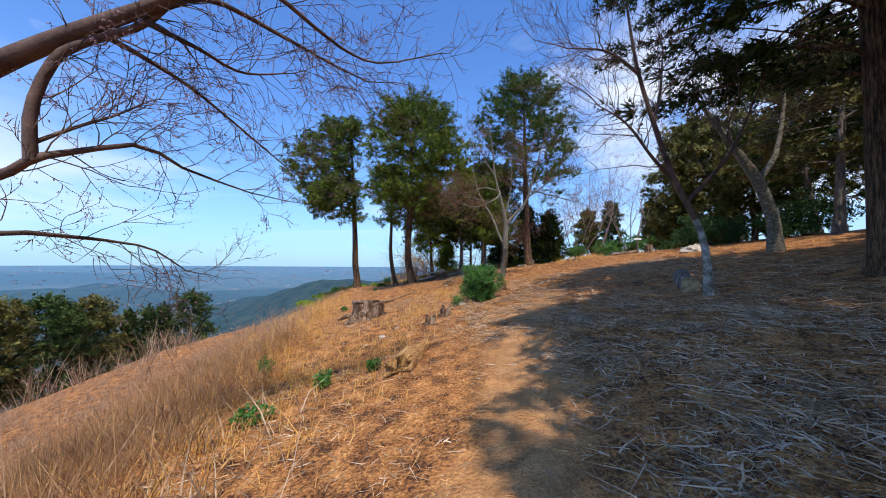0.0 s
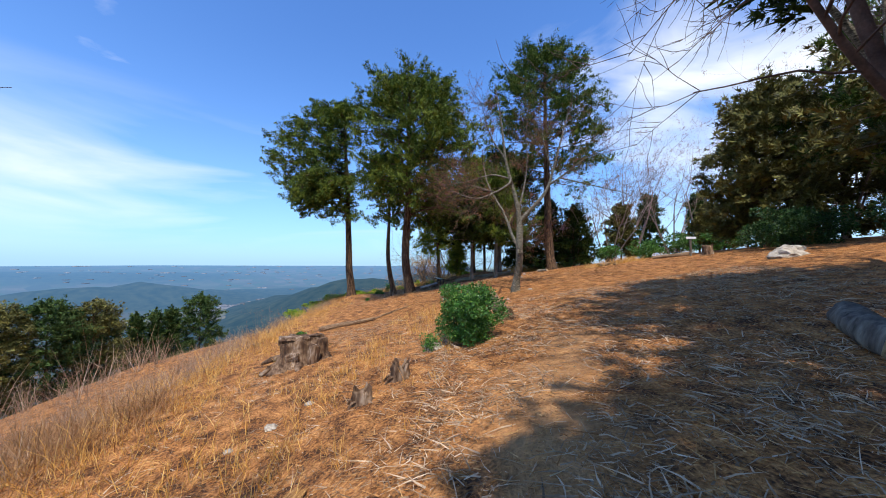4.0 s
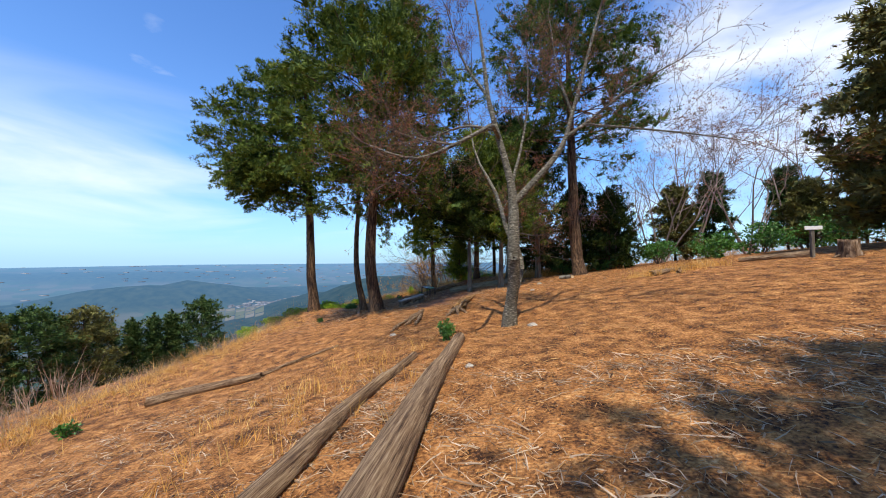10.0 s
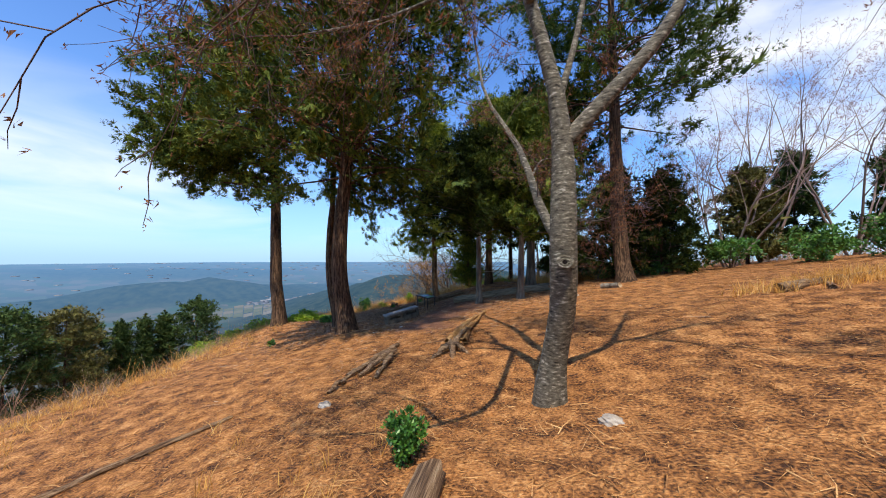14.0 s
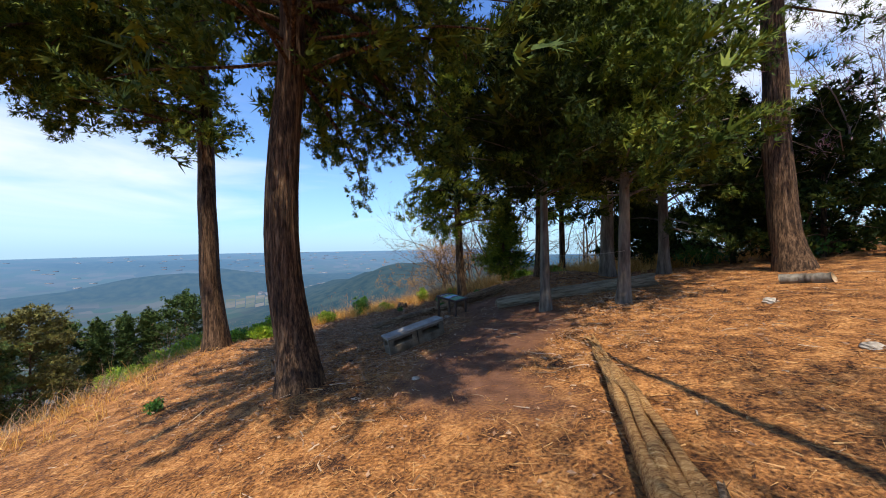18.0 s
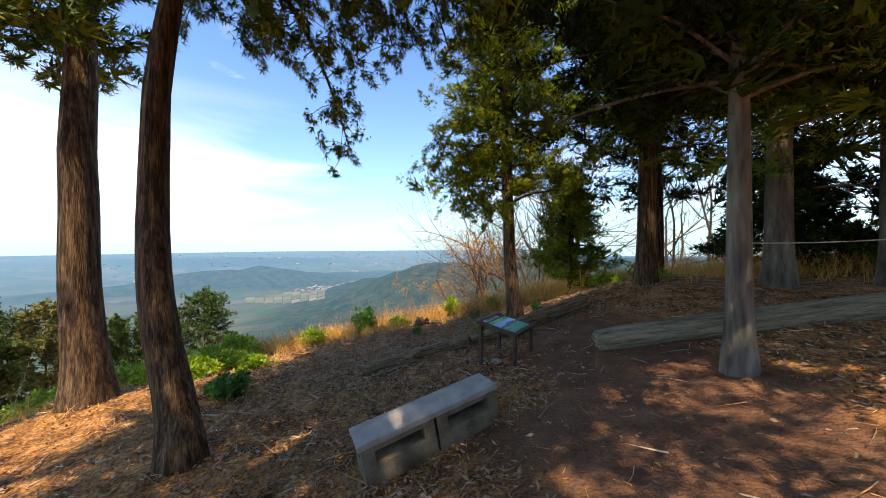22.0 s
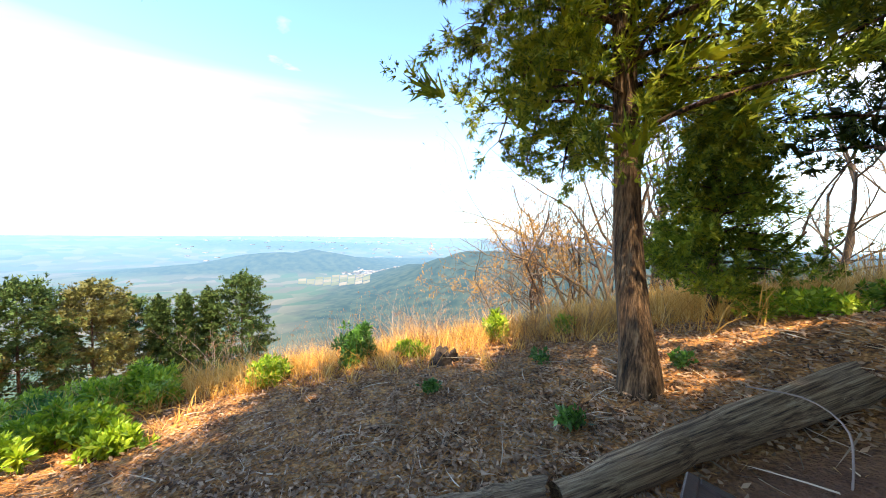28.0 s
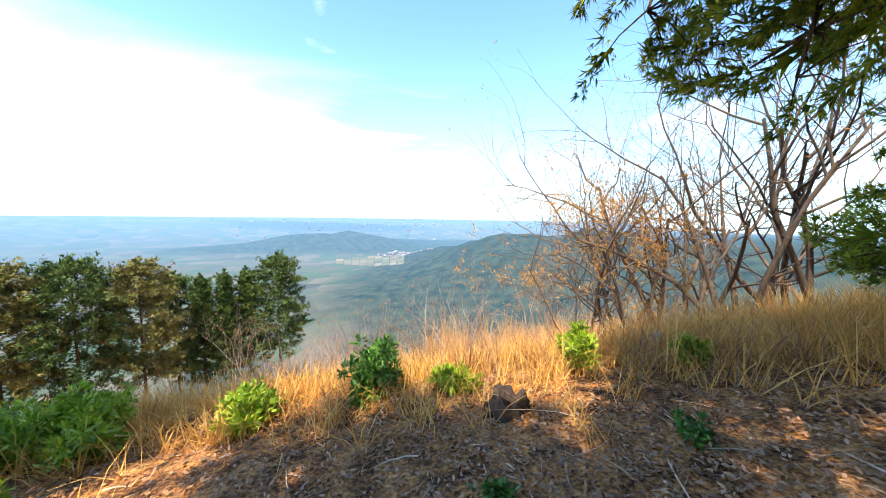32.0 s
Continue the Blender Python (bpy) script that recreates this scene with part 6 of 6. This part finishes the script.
WEST = [(-2.6, 2.5), (-3.0, 5), (-3.6, 8), (-4.8, 11), (-5.8, 15), (-6.6, 19), (-7.2, 23), (-8.2, 27), (-9.6, 30)]
NORTH = [(-9.6, 30), (-8.0, 32.4), (-5.6, 34.2), (-3.4, 35.8), (-1.0, 37.0), (1.6, 37.8), (5, 39), (9, 39.5)]
grass_band("dry_grass", "straw-yellow dry grass along the western edge", WEST, 1100, 0.8, 0.26, 0.009, 311, per=10, bend=0.7)
grass_band("tall_dry_grass", "taller dry grass stalks along the western edge", [(p[0] - 1.1, p[1]) for p in WEST], 260, 0.9, 0.7, 0.008, 312, per=6, bend=0.6)
grass_band("tall_dry_grass", "tall golden dry grass along the northern brow", NORTH, 2000, 0.8, 0.5, 0.012, 313, per=12, bend=0.6)
grass_band("tall_dry_grass", "tall golden dry grass on the northern slope", [(-2, 37.5), (0, 37.5), (3, 37.5), (7, 37.5), (12, 38)], 1300, 1.2, 0.8, 0.016, 314, per=9)
grass_band("dry_grass", "dry grass tufts about the stumps", [(-2.6, 4.8), (-1.4, 6.4), (-1.2, 8.6), (-0.8, 11), (0.2, 14), (0.4, 18)], 240, 0.7, 0.3, 0.009, 315, per=10)
grass_band("dry_grass", "long pale bent grass stalks by the start", [(-1.4, 2.2), (-2.0, 3.0), (-2.4, 4.2)], 22, 0.35, 0.6, 0.014, 317, mat=M_CURL, per=5, bend=0.9)
grass_band("dry_grass", "dry grass tuft heap in the clearing", [(8.2, 23.2), (9.8, 23.3), (11, 23.6)], 120, 0.35, 0.35, 0.012, 316, per=10)


def brush_field(name, label, n, box_, seed, h=1.3, twigs=26, mat=M_BRUSH, keep=None, thick=0.012, lean=0.45, bend=0.12):
    rng = np.random.RandomState(seed)
    x = rng.uniform(box_[0], box_[1], n * 3)
    y = rng.uniform(box_[2], box_[3], n * 3)
    ok = keep(x, y)
    x, y = x[ok][:n], y[ok][:n]
    c = np.repeat(np.stack([x, y], 1), twigs, 0) + rng.normal(size=(len(x) * twigs, 2)) * 0.16
    k = len(c)
    hs = np.repeat(h * (0.5 + 0.9 * rng.rand(len(x))), twigs)
    a, ln = rng.rand(k) * 6.28, np.abs(rng.normal(size=k)) * lean
    d = np.stack([np.cos(a) * ln, np.sin(a) * ln, np.ones(k)], 1)
    st = np.stack([c[:, 0], c[:, 1], G(c[:, 0], c[:, 1]) - 0.05], 1)
    bd = rng.normal(size=(k, 3)) * bend
    v, f = ribbons(st, d, hs * (0.6 + 0.6 * rng.rand(k)), thick * (0.7 + 0.5 * rng.rand(k)), bd, rng, 2)
    mid = st + d / np.linalg.norm(d, axis=1)[:, None] * (hs * 0.5)[:, None]
    d2 = d + rng.normal(size=(k, 3)) * 0.6
    v2, f2 = ribbons(mid, d2, hs * 0.45, np.full(k, thick * 0.6), bd, rng, 1)
    tagged(new(name, mesh_of(name, np.vstack([v, v2]), np.vstack([f, f2 + len(v)]), mat)), label, "brush", kind="stuff")


def west_of(x):
    return lambda px, py: px < np.interp(py, [-10, 4, 10, 18, 30, 60], [-3.4, -3.6, -5.0, -6.6, -8.8, -12]) - x


def north_of(d):
    return lambda px, py: (-0.567 * px + 0.824 * py - 31.0 > d) & (px < 14)


M_BRUSH_R = material("reddish_brush", [(0.12, 0.055, 0.025), (0.26, 0.13, 0.055), (0.40, 0.22, 0.10), (0.54, 0.36, 0.20)], 2, 0.85, 0, island=0.9, translucent=0.1)
grass_band("bare_brush", "reddish bare brush and dead stalks on the northern brow", [(-8.0, 33.0), (-6.0, 34.2), (-4.2, 34.9), (-2.4, 35.4), (-0.6, 35.8)], 260, 0.55, 0.75, 0.009, 318, mat=M_BRUSH_R, per=9, bend=0.55)
brush_field("bare_brush", "dense reddish-brown dead brush on the slope by the start", 420, (-7.5, -1.9, 0.5, 10), 326, 0.5, 26, keep=west_of(-0.9), thick=0.009, lean=0.7, bend=0.4, mat=M_BRUSH_R)
brush_field("bare_brush", "leafless reddish-brown brush on the western slope", 800, (-20, -2, -2, 40), 321, 0.55, 20, keep=west_of(-0.4), thick=0.010, lean=0.8, bend=0.35)
brush_field("bare_brush", "leafless reddish-brown brush below the northern brow", 900, (-26, 14, 30, 58), 322, 1.3, 20, keep=north_of(2.2), mat=M_BRUSH_N)
brush_field("bare_brush", "leafless brown brush on the north-eastern rise", 700, (5, 40, 37, 60), 325, 1.6, 16, keep=lambda px, py: py > 38.5, thick=0.02, mat=M_BRUSH_N)
brush_field("bare_brush", "leafless tan brush farther down the slope", 700, (-70, 10, 45, 110), 323, 2.4, 12, keep=north_of(8), thick=0.03, mat=M_BRUSH_N)
brush_field("bare_brush", "leafless brush farther down the western slope", 450, (-60, -14, 0, 60), 324, 2.2, 12, keep=west_of(9), thick=0.03)
for k, (px, py, ph) in enumerate(((-13.0, 40.5, 3.2), (-8.5, 41.5, 3.0), (-10.8, 43, 3.4), (-16, 41, 3.6), (-5.8, 44, 3.2), (-19.5, 40, 4.6))):
    coppice(px, py, ph, 330 + k, "leafless shrubby tree below the brow", bud=M_BUD, stems=6, spread=0.6, buds=200)

# villages and sheds on the plain
rng = np.random.RandomState(341)
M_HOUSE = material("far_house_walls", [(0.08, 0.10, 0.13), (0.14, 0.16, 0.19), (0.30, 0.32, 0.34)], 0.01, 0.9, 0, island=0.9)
vs, fs = [], []
for k in range(260):
    cx_, cy_, sd = ((-1180, 1560, 60), (-1010, 1420, 70), (-1900, 3000, 500), (-2900, 2500, 500), (-900, 3400, 500))[rng.randint(5)]
    hx, hy = cx_ + rng.normal() * sd, cy_ + rng.normal() * sd
    sx, sy, sz = rng.uniform(4, 9) * (1 + sd / 500), rng.uniform(4, 8) * (1 + sd / 500), rng.uniform(3, 6)
    z = float(land(hx, hy)) - 1
    bmv = np.array([(i, j, q) for q in (0, 1) for i, j in ((-1, -1), (1, -1), (1, 1), (-1, 1))], float)
    vs.append(bmv * [sx, sy, sz] + [hx, hy, z])
    fs.append(np.array([(4, 5, 6, 7), (0, 1, 5, 4), (1, 2, 6, 5), (2, 3, 7, 6), (3, 0, 4, 7)]) + 8 * k)
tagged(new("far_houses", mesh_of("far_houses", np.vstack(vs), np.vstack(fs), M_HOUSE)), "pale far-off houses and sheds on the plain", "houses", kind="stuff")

# fields in the valley below the notch, haze painted into their colours
M_FIELD = material("hazed_valley_fields", [(0.06, 0.09, 0.09), (0.09, 0.12, 0.10), (0.13, 0.135, 0.12), (0.17, 0.17, 0.155)], 0.01, 0.95, 0, island=1.0)
vs, fs = [], []
for i in range(9):
    for j in range(5):
        b0, b1 = radians(36.5 + 1.25 * i), radians(36.5 + 1.25 * (i + 0.93))
        near_ = 1330 + 38 * i + 12 * rng.rand()
        d0, d1 = near_ + 105 * j, near_ + 105 * (j + 0.93)
        if d1 > 1960 - 30 * abs(i - 4):
            continue
        for b_, d_ in ((b0, d0), (b1, d0), (b1, d1), (b0, d1)):
            fx, fy = -d_ * math.sin(b_), d_ * math.cos(b_)
            vs.append((fx, fy, max(float(land(fx, fy)), -231) + 2.5))
        k = len(vs) - 4
        fs.append((k, k + 1, k + 2, k + 3))
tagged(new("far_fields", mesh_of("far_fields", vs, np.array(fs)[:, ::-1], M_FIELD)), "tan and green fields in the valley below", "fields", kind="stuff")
